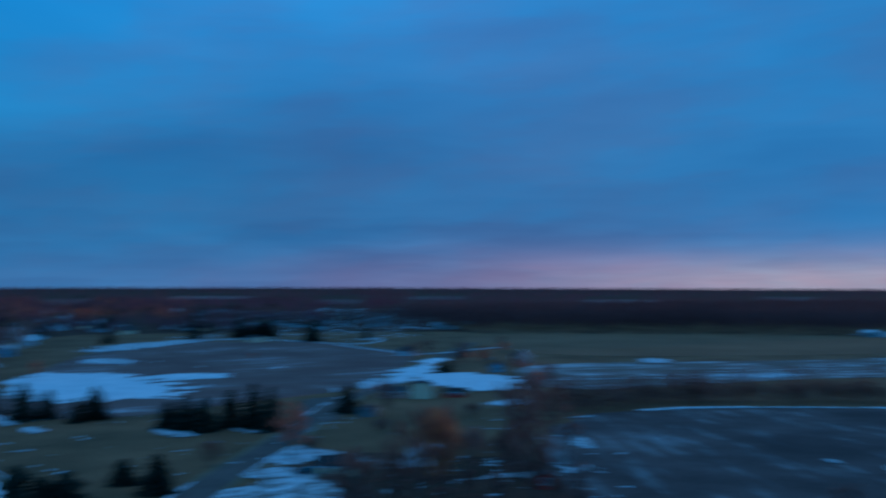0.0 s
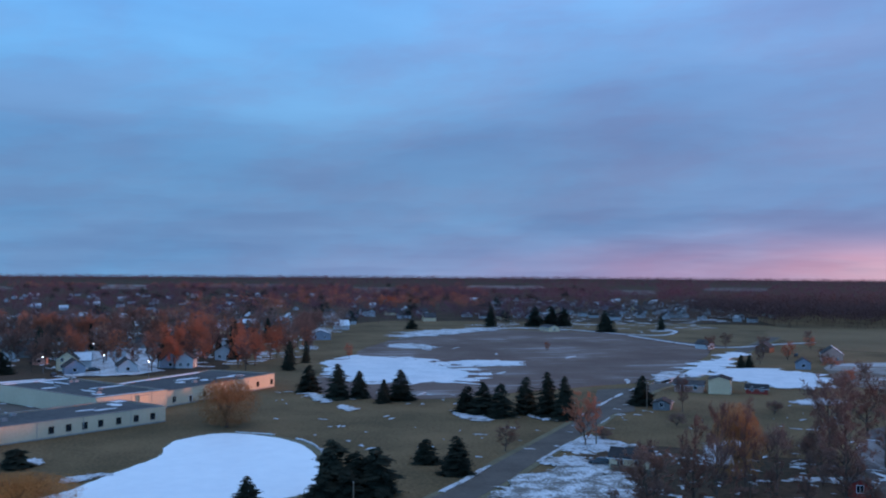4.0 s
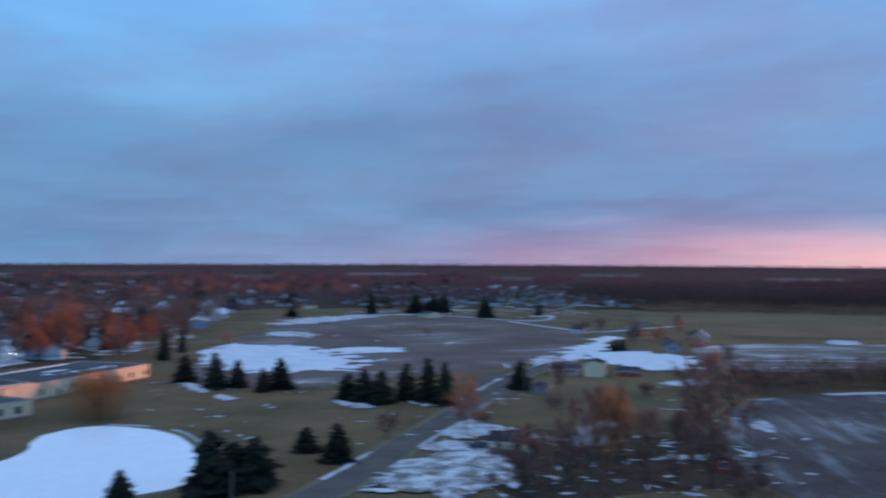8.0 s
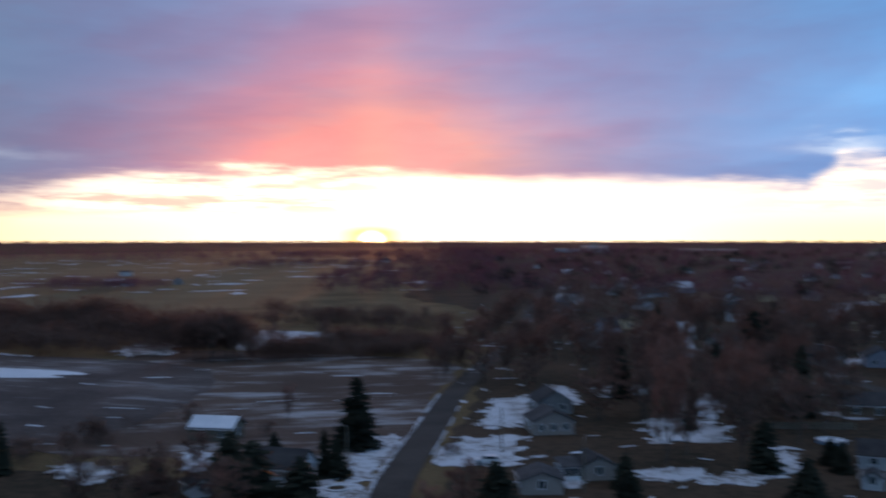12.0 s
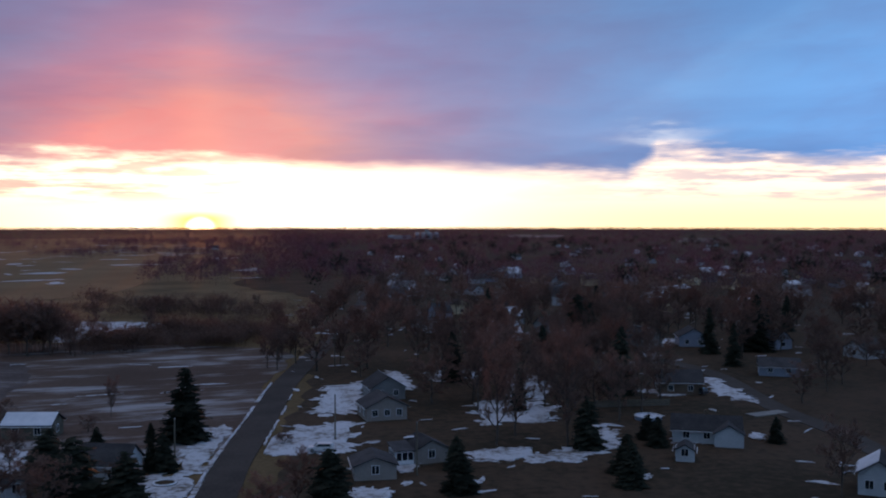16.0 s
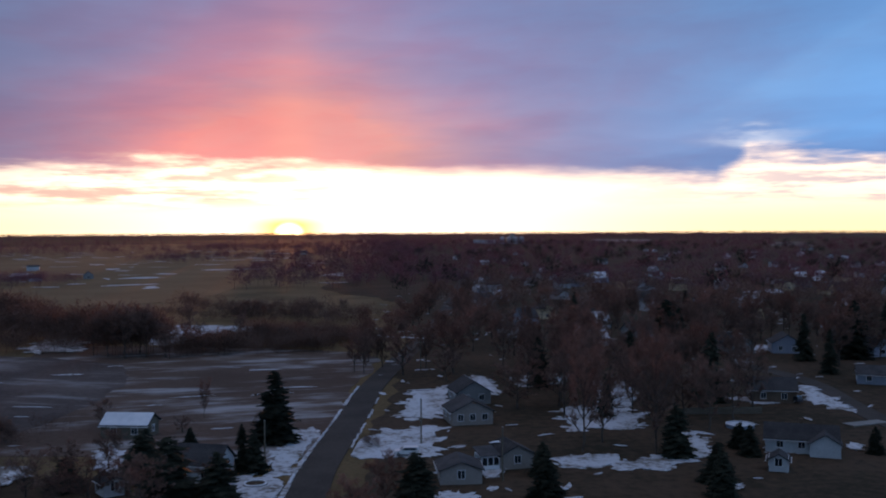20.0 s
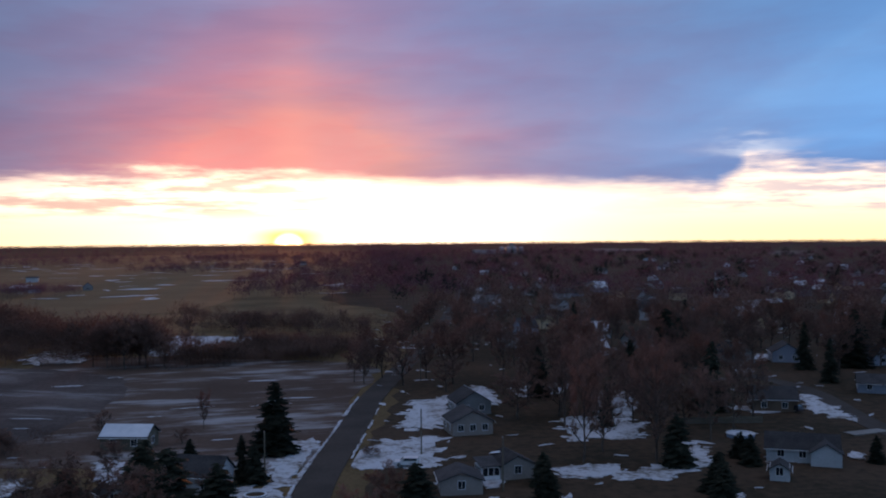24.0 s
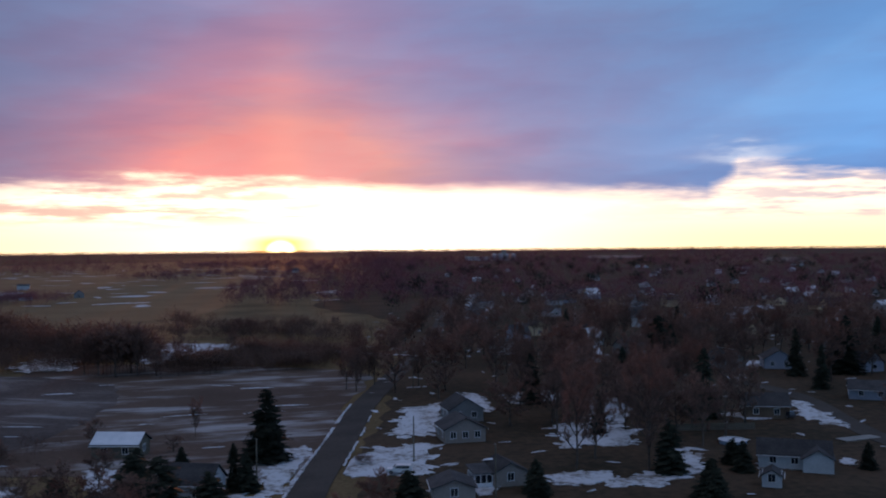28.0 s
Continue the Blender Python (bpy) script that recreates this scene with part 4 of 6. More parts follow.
# shrubs and small trees along the near edge of the dark field
edge_line = smooth_line([(-206, 128), (-180, 122), (-142, 104), (-112, 116), (-96, 136), (-84, 160), (-72, 180), (-48, 200)], 8)
for p in edge_line:
    if town.random() < 0.75:
        tree("shrub", town.choice(BUSH + PINK), p.x + town.gauss(2, 4), p.y + town.gauss(-4, 4), town.uniform(2.5, 6.5), town.uniform(3, 6), "leafless brown shrub along the field edge", "field edge shrubs", "shrub")


# woods and far trees: too many to count, one object a stretch
def far_trees(name, spots, label, seed, mat, blades=22, stout=1.0):
    rnd = np.random.default_rng(seed)
    n = len(spots)
    p = np.array(spots, float)
    h = p[:, 2]
    base = np.repeat(p[:, :2], blades, 0)
    hh = np.repeat(h, blades)
    wide = np.repeat(h * rnd.uniform(0.34, 0.52, n), blades)
    m = n * blades
    a, u, ph = rnd.uniform(0, 6.283, m), rnd.uniform(0, 1, m) ** 0.5, np.arccos(rnd.uniform(-0.75, 1, m))
    lump = 1 + 0.2 * np.sin(2 * a + np.repeat(rnd.uniform(0, 6, n), blades))
    cx, cy, cz = np.cos(a) * np.sin(ph) * wide * u * lump, np.sin(a) * np.sin(ph) * wide * u * lump, 0.54 * hh + np.cos(ph) * 0.44 * hh * u
    b2 = a + rnd.normal(0, 0.7, m)
    long = hh * rnd.uniform(0.07, 0.22, m)
    lift = rnd.uniform(0.1, 0.95, m)
    thick = hh * rnd.uniform(0.006, 0.016, m) * stout
    side = rnd.uniform(0, 6.283, m)
    px, py, pz = np.cos(side) * thick, np.sin(side) * thick, rnd.uniform(-0.6, 0.6, m) * thick
    A = np.stack([base[:, 0] + cx - px, base[:, 1] + cy - py, cz - pz], 1)
    B = np.stack([base[:, 0] + cx + px, base[:, 1] + cy + py, cz + pz], 1)
    flat = np.sqrt(1 - lift ** 2)
    C = np.stack([base[:, 0] + cx + np.cos(b2) * flat * long, base[:, 1] + cy + np.sin(b2) * flat * long, cz + lift * long], 1)
    # a trunk blade pair for each tree
    t = 0.006 * h
    T = [np.stack([p[:, 0] + dx * t, p[:, 1] + dy * t, z], 1) for dx, dy, z in ((-1, 0, 0 * h), (1, 0, 0 * h), (0, 0, 0.8 * h), (0, -1, 0 * h), (0, 1, 0 * h), (0, 0, 0.8 * h))]
    lift_by = np.array([rise(q[0], q[1]) for q in spots])
    for q in (A, B, C):
        q[:, 2] += np.repeat(lift_by, blades)
    for q in T:
        q[:, 2] += lift_by
    verts = np.concatenate([np.stack([A, B, C], 1).reshape(-1, 3), np.stack(T, 1).reshape(-1, 3)])
    me = bpy.data.meshes.new(name)
    m = len(verts) // 3
    me.vertices.add(len(verts)), me.loops.add(len(verts)), me.polygons.add(m)
    me.vertices.foreach_set("co", verts.ravel())
    me.loops.foreach_set("vertex_index", np.arange(len(verts)))
    me.polygons.foreach_set("loop_start", np.arange(m) * 3)
    me.update()
    me.validate()
    me.materials.append(mat)
    return tagged(new(name, me), label, "woods", kind="stuff")


def fill(poly, count, rnd, lo, hi):
    xs, ys = [q[0] for q in poly], [q[1] for q in poly]
    out = []
    while len(out) < count:
        x, y = rnd.uniform(min(xs), max(xs)), rnd.uniform(min(ys), max(ys))
        if inside(x, y, poly):
            out.append((x, y, rnd.uniform(lo, hi)))
    return out


def sector(az0, az1, d0, d1, count, rnd, lo, hi, keep=None):
    out = []
    while len(out) < count:
        x, y = polar(rnd.uniform(az0, az1), rnd.uniform(d0, d1))
        if (keep is None or keep(x, y)) and not any(inside(x, y, f) for f in (FIELD_A, FIELD_B, FIELD_C, FIELD_D)):
            out.append((x, y, rnd.uniform(lo, hi)))
    return out


FAR_FIELDS = [(-106, -103, 2100, 2700), (-98, -95.5, 2300, 3000), (-92, -88, 2500, 3200), (-84, -81.5, 2000, 2600), (-77, -73, 2500, 3100), (-69, -66.5, 1900, 2400), (-63, -60, 2400, 3000), (-53, -49, 1900, 2400),
              (-43, -40, 2400, 3000), (11, 13, 2300, 2900), (18, 21, 2500, 3000), (28, 30.5, 2000, 2500)]


def open_field(x, y, edge=0.0):
    a, d = math.degrees(math.atan2(x, y)), math.hypot(x, y)
    return any(a0 - edge < a < a1 + edge and d0 * 0.98 < d < d1 for a0, a1, d0, d1 in FAR_FIELDS)


for n, (a0, a1, d0, d1) in enumerate(FAR_FIELDS):
    line = [polar_point(a0 + (a1 - a0) * k / 6, d0) for k in range(7)] + [polar_point(a1 - (a1 - a0) * k / 6, d1) for k in range(7)]
    sheet("field_beyond", ragged([Vector(q) for q in line], 0.05, 40 + n, 2), 0.20, 0.2, M_FIELD_C if n % 3 == 1 else M_FIELD, "distant bare field between far woods", "field")


wr = random.Random(21)


def ragged_edge(spots, size=0.03):
    """Thins a wood by slow noise, so that it has bays and glades, and lowers it where it is thin."""
    out = []
    for x, y, h in spots:
        n = noise.noise(Vector((x * size, y * size, 3.0)))
        if n > -0.30:
            out.append((x + wr.gauss(0, 3.5), y + wr.gauss(0, 3.5), max(1.5, h * (0.8 + 0.95 * n))))
    return out


far_trees("woods", ragged_edge(fill([(-192, 400), (-160, 340), (-131, 326), (-90, 320), (-63, 313), (-40, 306), (-36, 330), (-50, 372), (-70, 400), (-104, 430), (-140, 455), (-186, 452)], 1300, wr, 6, 13)), "dense leafless brown wood beside the field", 1, M_THICKET, 150, 1.2)
far_trees("woods", fill([(-668, 392), (-596, 505), (-496, 622), (-482, 818), (-490, 1093), (-700, 1300), (-900, 1100), (-960, 700), (-900, 420)], 3400, wr, 15, 23), "dark belt of leafless woods beyond the wheat", 2, M_DARKWOOD, 75, 1.8)
far_trees("brush", [(p.x + wr.gauss(1, 4.5), p.y + wr.gauss(-5, 4.5), wr.uniform(1.2, 4.2)) for p in edge_line for _ in range(7)], "dense low brown brush along the field edge", 22, M_THICKET, 90, 1.2)
hedge = smooth_line([(-246, 178), (-250, 214), (-236, 250), (-207, 296), (-199, 340), (-197, 392), (-180, 430)], 10)
far_trees("hedgerow", [(p.x + wr.gauss(0, 5), p.y + wr.gauss(0, 4), wr.choice((2.5, 4, 5, 7, 9)) * wr.uniform(0.8, 1.2)) for p in hedge for _ in range(14)], "scrubby leafless hedgerow between the fields", 3, M_THICKET, 90, 1.4)
far_trees("scrub", ragged_edge(fill([(-36, 306), (8, 310), (24, 330), (22, 352), (-2, 352), (-30, 336)], 760, wr, 3.5, 8.5), 0.05), "brown leafless scrub in front of a snowy lane", 10, M_THICKET, 130, 1.2)
far_trees("scrub", ragged_edge(fill([(-60, 450), (-34, 420), (30, 390), (40, 430), (0, 480), (-50, 500)], 640, wr, 3, 8), 0.04), "brown leafless scrub behind the snowy lane", 18, M_THICKET, 110, 1.3)
far_trees("copse", [(-50.1 + wr.gauss(0, 5.0), 314.0 + wr.gauss(0, 3.5), wr.uniform(11, 17)) for _ in range(16)], "dense dark clump of tall bare trees beside the meadow", 24, M_THICKET, 520, 0.9)
far_trees("copse", fill([(-189, 675), (-146, 685), (-150, 740), (-230, 760), (-260, 700)], 260, wr, 7, 12), "small copse in the open pasture", 11, M_WOODS_HAZED, 60)
far_trees("field_scrub", [(p.x + wr.gauss(0, 5), p.y + wr.gauss(0, 5), wr.uniform(3, 7)) for p in smooth_line([(-300, 215), (-285, 330), (-246, 425), (-205, 440)], 12) for _ in range(6)], "low scrub along the field edges", 12, M_THICKET, 70, 1.3)
far_trees("town_trees", sector(8, 46, 400, 660, 220, wr, 9, 16), "leafless brown trees behind the first houses", 19, M_TWIG, 240, 0.9)
far_trees("town_trees", sector(-114, -84, 560, 800, 160, wr, 9, 16), "leafless brown trees between northern houses", 20, M_TWIG, 240, 0.9)
far_trees("town_trees", sector(-9, 8, 620, 2400, 800, wr, 8, 14, lambda x, y: noise.noise(Vector((x * 0.006, y * 0.003, 5.0))) > 0.42 - 0.065 * (math.degrees(math.atan2(x, y)) + 9)), "leafless trees at the edge of town", 14, M_WOODS_HAZED, 120, 1.7)
far_trees("town_trees", sector(5, 48, 560, 2400, 3600, wr, 9, 15, lambda x, y: not open_field(x, y) and noise.noise(Vector((x * 0.009, y * 0.006, 1.0))) > -0.28), "leafless trees over the far town", 4, M_WOODS_HAZED, 70, 1.5)
far_trees("town_trees", sector(-118, -68, 740, 2400, 3200, wr, 9, 15, lambda x, y: not open_field(x, y) and noise.noise(Vector((x * 0.006, y * 0.009, 1.0))) > -0.25), "leafless trees over the northern town", 5, M_WOODS_HAZED, 70, 1.5)
def clearings(x, y):
    return not open_field(x, y) and noise.noise(Vector((x * 0.0016, y * 0.0016, 9.0))) > -0.12 or x * x + y * y > 4000 ** 2


far_trees("town_trees", sector(-78, -59, 800, 1450, 620, wr, 7, 13), "leafless trees between the houses behind the field", 23, M_TWIG, 110, 1.1)
far_trees("far_woods_hazed", sector(-125, -64, 1300, 4800, 6500, wr, 9, 19, clearings), "far woods along the horizon", 6, M_WOODS_HAZED, 34, 2.2)
far_trees("far_woods_hazed", sector(4, 62, 1800, 4800, 6500, wr, 9, 19, clearings), "far woods along the horizon", 7, M_WOODS_HAZED, 34, 2.2)


def belts(x, y):
    return not open_field(x, y) and noise.noise(Vector((x * 0.0011, y * 0.0022, 2.0))) > (-0.35 if x < -0.42 * y else 0.1) or x * x + y * y > 3900 ** 2


far_trees("russet_trees", sector(-118, -76, 620, 2600, 330, wr, 11, 19, clearings), "tall russet trees over the northern town, tinted as if sunlit", 15, M_RUST_SUNLIT, 110, 1.3)
far_trees("far_conifers", sector(-118, -70, 700, 2400, 160, wr, 9, 16), "dark conifers among the far trees", 16, M_NEEDLE, 130, 3.0)
far_trees("far_conifers", sector(6, 46, 560, 2200, 220, wr, 9, 17), "dark conifers among the far town trees", 17, M_NEEDLE, 130, 3.0)
far_trees("far_woods_hazed", sector(-66, 6, 1250, 4800, 6800, wr, 11, 18, belts), "broken tree belts between far fields", 8, M_WOODS_HAZED, 34, 2.2)
far_trees("far_woods_hazed", sector(-130, 65, 3900, 4850, 15000, wr, 12, 16), "last tree line on the horizon", 9, M_WOODS_HAZED, 14, 4.5)


# ---------------------------------------------------------------- buildings
def window_part(parent, x, z, w, h, depth, front, cols=1):
    """A framed window in a wall whose outside faces -y at y=front."""
    f, t = [], 0.09
    fr = join(box(x - w / 2 - t, front - depth, z - t, x + w / 2 + t, front + 0.02, z), box(x - w / 2 - t, front - depth, z + h, x + w / 2 + t, front + 0.02, z + h + t),
              box(x - w / 2 - t, front - depth, z, x - w / 2, front + 0.02, z + h), box(x + w / 2, front - depth, z, x + w / 2 + t, front + 0.02, z + h),
              *[box(x - w / 2 + w * i / cols - 0.03, front - depth + 0.01, z, x - w / 2 + w * i / cols + 0.03, front + 0.02, z + h) for i in range(1, cols)])
    return fr, box(x - w / 2, front - 0.02, z, x + w / 2, front + 0.01, z + h)


def turned(geo, m):
    return [m @ Vector(v) for v in geo[0]], geo[1]


def house(name, x, y, rot, w, d, eave, ridge, wall, roof, label, group="", wins=2, snow=False, chimney=False, door=True, porch=False, detail=True):
    """Gabled house: the gables face -y and +y in its own frame, the ridge runs along y. w across the gable, d along the ridge."""
    ob = thing(name, pose(x, y, 0, 0, 0, rot), label, "house" if "house" in name else name.split("_")[-1], group)
    hw, hd = w / 2, d / 2
    v = [(-hw, -hd, -0.3), (hw, -hd, -0.3), (hw, hd, -0.3), (-hw, hd, -0.3), (-hw, -hd, eave), (hw, -hd, eave), (hw, hd, eave), (-hw, hd, eave), (0, -hd, ridge), (0, hd, ridge)]
    part("wall", (v, [(0, 1, 5, 8, 4), (2, 3, 7, 9, 6), (1, 2, 6, 5), (3, 0, 4, 7)]), wall, ob)
    o, t = 0.4, 0.18
    k = (ridge - eave) / hw
    for side in (-1, 1):
        xe = side * (hw + o)
        ze = eave - k * o
        a = [(0, -hd - o, ridge + 0.01), (xe, -hd - o, ze + 0.01), (xe, hd + o, ze + 0.01), (0, hd + o, ridge + 0.01)]
        rv = a + [(px, py, pz + t) for px, py, pz in a]
        rf = [(0, 1, 2, 3), (7, 6, 5, 4), (0, 4, 5, 1), (1, 5, 6, 2), (2, 6, 7, 3), (3, 7, 4, 0)]
        if side < 0:
            rf = [tuple(reversed(q)) for q in rf]
        r = part("roof", (rv, rf), roof, ob)
        if snow is True or snow == side:
            sv = [(p[0] * 0.97, p[1] * 0.97, p[2] + 0.02 + 0.0 * t) for p in rv[4:]] + [(p[0] * 0.97, p[1] * 0.97, p[2] + 0.12) for p in rv[4:]]
            part("snow_cover", (sv, rf), M_SNOW, r, "thin snow lying on the roof")
    if not detail:
        # two gable windows and two side windows for houses far away
        for m in (Matrix.Identity(4), pose(0, 0, 0, 0, 0, 180)):
            fr, pane = window_part(ob, 0, min(1.0, eave * 0.4), min(1.4, w * 0.25), 1.2, 0.06, -hd)
            win = part("window", turned(fr, m), M_TRIM, ob)
            part("pane", turned(pane, m), M_GLASS, win)
        return ob
    walls = [(Matrix.Identity(4), w, -hd), (pose(0, 0, 0, 0, 0, 180), w, -hd), (pose(0, 0, 0, 0, 0, 90), d, -hw), (pose(0, 0, 0, 0, 0, -90), d, -hw)]
    for n, (m, wide, front) in enumerate(walls):
        count = wins if n < 2 else max(2, int(d / 3.5))
        for i in range(count):
            px = wide * ((i + 0.5) / count - 0.5) * 0.9
            if door and n == 2 and i == 0:
                dg = join(box(px - 0.5, front - 0.05, 0.0, px + 0.5, front + 0.02, 2.1))
                dr = part("door", turned(dg, m), M_DOOR, ob)
                part("door_frame", turned(join(box(px - 0.62, front - 0.07, 0, px - 0.5, front + 0.02, 2.2), box(px + 0.5, front - 0.07, 0, px + 0.62, front + 0.02, 2.2), box(px - 0.5, front - 0.07, 2.1, px + 0.5, front + 0.02, 2.2)), m), M_TRIM, dr)
                continue
            for z in ([1.0] if eave < 4.2 else [0.9, 3.6]):
                fr, pane = window_part(ob, px, z, 1.1, 1.25, 0.07, front, 2)
                win = part("window", turned(fr, m), M_TRIM, ob)
                part("pane", turned(pane, m), M_GLASS, win)
    if chimney:
        part("chimney", box(-0.35 + w * 0.15, -0.35, eave, 0.35 + w * 0.15, 0.35, ridge + 0.9), M_BRICK, ob, "brick chimney")
    for s in (-1, 1):
        x0, x1 = sorted((s * (hw + o), s * (hw + o + 0.12)))
        part("gutter", box(x0, -hd - o, eave - k * o - 0.08, x1, hd + o, eave - k * o + 0.04), M_TRIM, ob)
    return ob


def add_wing(ob, x, y, rot, w, d, eave, ridge, wall, roof):
    """A gabled extension of a house, as parts of it."""
    m = pose(x, y, 0, 0, 0, rot)
    hw, hd, o, t = w / 2, d / 2, 0.35, 0.16
    v = [(-hw, -hd, -0.3), (hw, -hd, -0.3), (hw, hd, -0.3), (-hw, hd, -0.3), (-hw, -hd, eave), (hw, -hd, eave), (hw, hd, eave), (-hw, hd, eave), (0, -hd, ridge), (0, hd, ridge)]
    part("wall", turned((v, [(0, 1, 5, 8, 4), (2, 3, 7, 9, 6), (1, 2, 6, 5), (3, 0, 4, 7)]), m), wall, ob)
    k = (ridge - eave) / hw
    for side in (-1, 1):
        xe, ze = side * (hw + o), eave - k * o
        a = [(0, -hd - o, ridge + 0.02), (xe, -hd - o, ze + 0.02), (xe, hd + o, ze + 0.02), (0, hd + o, ridge + 0.02)]
        rv = a + [(px, py, pz + t) for px, py, pz in a]
        rf = [(0, 1, 2, 3), (7, 6, 5, 4), (0, 4, 5, 1), (1, 5, 6, 2), (2, 6, 7, 3), (3, 7, 4, 0)]
        part("roof", turned((rv, rf if side > 0 else [tuple(reversed(q)) for q in rf]), m), roof, ob)
    for px in (-w / 4, w / 4):
        fr, pane = window_part(ob, px, 0.9, 0.9, 1.1, 0.07, -hd, 2)
        win = part("window", turned(fr, m), M_TRIM, ob)
        part("pane", turned(pane, m), M_GLASS, win)


# houses near the road into town: gable faces the drone
house("house", 36, 193.5, 4, 8.4, 8, 2.8, 4.9, M_TAUPE, M_SHINGLE, "small taupe gabled house with white trimmed windows", wins=3)
house("house", 40.5, 216, 4, 7.8, 9, 2.8, 5.2, M_GREYWALL, M_SHINGLE, "dark roofed house with snow on one roof slope", snow=1)
house("garage", 26.3, 149, -4, 6.6, 6.4, 2.3, 3.5, M_TAUPE, M_SHINGLE, "taupe double garage with one gable window", wins=1)
porch_house = house("house", 36.5, 157, 8, 6.0, 6.5, 2.4, 3.9, M_TAUPE, M_SHINGLE, "small taupe house with a glazed white porch", wins=1)
porch = part("porch", join(box(-6.2, -3.0, 0, -3.05, 0.6, 0.9), box(-6.2, -3.0, 2.2, -3.05, 0.6, 2.45), *[box(x, -3.0, 0.9, x + 0.14, -2.86, 2.2) for x in (-6.2, -5.2, -4.2, -3.2)], box(-6.2, 0.46, 0.9, -3.05, 0.6, 2.2)), M_TRIM, porch_house, "white porch with tall panes")
for x in (-6.06, -5.06, -4.06):
    part("pane", box(x, -2.96, 0.9, x + 0.86, -2.92, 2.2), M_GLASS, porch)
part("porch_roof", ([(-6.5, -3.4, 2.46), (-3.02, -3.4, 2.46), (-3.02, 0.9, 3.2), (-6.5, 0.9, 3.2), (-6.5, -3.4, 2.6), (-3.02, -3.4, 2.6), (-3.02, 0.9, 3.34), (-6.5, 0.9, 3.34)], [(3, 2, 1, 0), (4, 5, 6, 7), (0, 1, 5, 4), (1, 2, 6, 5), (2, 3, 7, 6), (3, 0, 4, 7)]), M_SHINGLE, porch_house)
part("snow_cover", blob_geo(-1.2, 2.4, 1.6, 0.7, 0, 3.46, random.Random(3), 14, 0.3), M_SNOW, porch_house, "ridge of snow left on the roof")
ranch = house("house", 90, 158.5, 62, 7.2, 12, 2.5, 4.5, M_WHITE, M_SHINGLE, "white house with a broad dark roof beside the pool", wins=2, chimney=True)
add_wing(ranch, -3.2, -3.8, 90, 5.0, 5.0, 2.4, 3.9, M_WHITE, M_SHINGLE)
house("shed", 79, 146, -30, 3.0, 3.6, 2.0, 2.9, M_WHITE, M_SHINGLE, "small white garden shed with a dark door", wins=1)
house("house", 147, 222, 60, 7, 10, 2.6, 4.4, M_BLUEGREY, M_SHINGLE, "low blue grey house beside the side street")
house("house", 155, 283, -20, 9, 10, 3.2, 5.8, M_BLUEGREY, M_SHINGLE, "blue grey house beside a snowy drive")
house("house", 109, 205, 70, 8.0, 10, 3.0, 5.2, M_BRICK, M_SHINGLE, "brown brick house behind the lawn", chimney=True)
house("house", 98, 122, -40, 5.6, 7.5, 3.3, 5.1, M_WHITE, M_SHINGLE, "two storey white house with snow on its porch", snow=-1)
house("house", -14, 157, 70, 6.4, 8, 3.0, 5.4, M_WHITE, M_SHINGLE, "white gabled house beside the spruces")
house("barn", -30.5, 191.5, 77, 6.2, 9.0, 2.7, 4.3, M_WOOD, M_SHINGLE, "weathered wooden shed with a snow covered roof", snow=-1, wins=1, door=False)
house("shed", -27, 150, 30, 3, 4, 2.2, 3.0, M_WHITE, M_SHINGLE, "small white shed in the snowy yard", wins=1)
# houses by the northern road
house("house", -300.5, 156.5, 58, 7.0, 7.5, 4.8, 5.8, M_CREAM, M_SHINGLE, "cream two storey house beside snowy ground", wins=0)
house("barn", -306.5, 148.3, 148, 6, 9.5, 2.5, 3.7, M_SALMON, M_SHINGLE, "low reddish tan barn joined to the cream house")
house("shed", -297, 168, 150, 4, 7, 2.0, 3.1, M_RED, M_SHINGLE, "low red shed on the snow", wins=1)
house("house", -188, 78, 148, 6.4, 8.0, 2.5, 3.9, M_CREAM, M_SHINGLE, "low cream house behind a pale fence")
house("house", -400, 264, 60, 9, 14, 4, 7.0, M_SALMON, M_SHINGLE, "salmon coloured house with a snowy roof", snow=1)
house("shed", -157, 109, 60, 4, 4.5, 2.3, 3.3, M_RED, M_SHINGLE, "small red shed among the trees", wins=1)
house("house", -416, -72, 95, 8, 11, 4.4, 7.4, M_CREAM, M_SHINGLE, "yellow house with steep gables", chimney=True)
house("house", -425, -108, 90, 9, 12, 4, 6.6, M_WHITE, M_SHINGLE, "white house with a snowy roof", snow=True)
house("house", -415, -25, 80, 7, 8, 4, 6.4, M_WHITE, M_SHINGLE, "small white gabled house behind the school")
house("house", -452, -10, 80, 8, 9, 4, 6.6, M_WHITE, M_SHINGLE, "small white gabled house beside russet trees")
house("house", -580, 42, 90, 12, 15, 3.4, 5.6, M_BLUEGREY, M_SHINGLE, "long house with a snow covered roof", snow=True)

for x, y, r, w, d, m, n, sn in ((-372, 232, 60, 6, 8, M_BLUEGREY, "blue grey", False), (-455, 262, 45, 7, 9, M_BRICK, "brown brick", False), (-478, 240, 120, 6, 8, M_WHITE, "white", False)):
    house("house", x, y, r, w, d, 2.7, 4.8, m, M_SHINGLE, f"{n} bungalow beside the snowy lane", snow=sn, detail=False)
house("shed", -198, 106, 60, 4, 6, 2.0, 3.0, M_SALMON, M_SHINGLE, "small pinkish shed with snow on its roof", wins=1, snow=True)
house("shed", -268, 121, 60, 5, 7, 2.0, 3.0, M_GREYWALL, M_SHINGLE, "low grey shed beside a spruce", wins=1)
house("shed", -640, 205, 100, 8, 14, 3.0, 4.4, M_CREAM, M_SHINGLE, "pale shed at the far field edge", wins=1)

hplaced_row = []
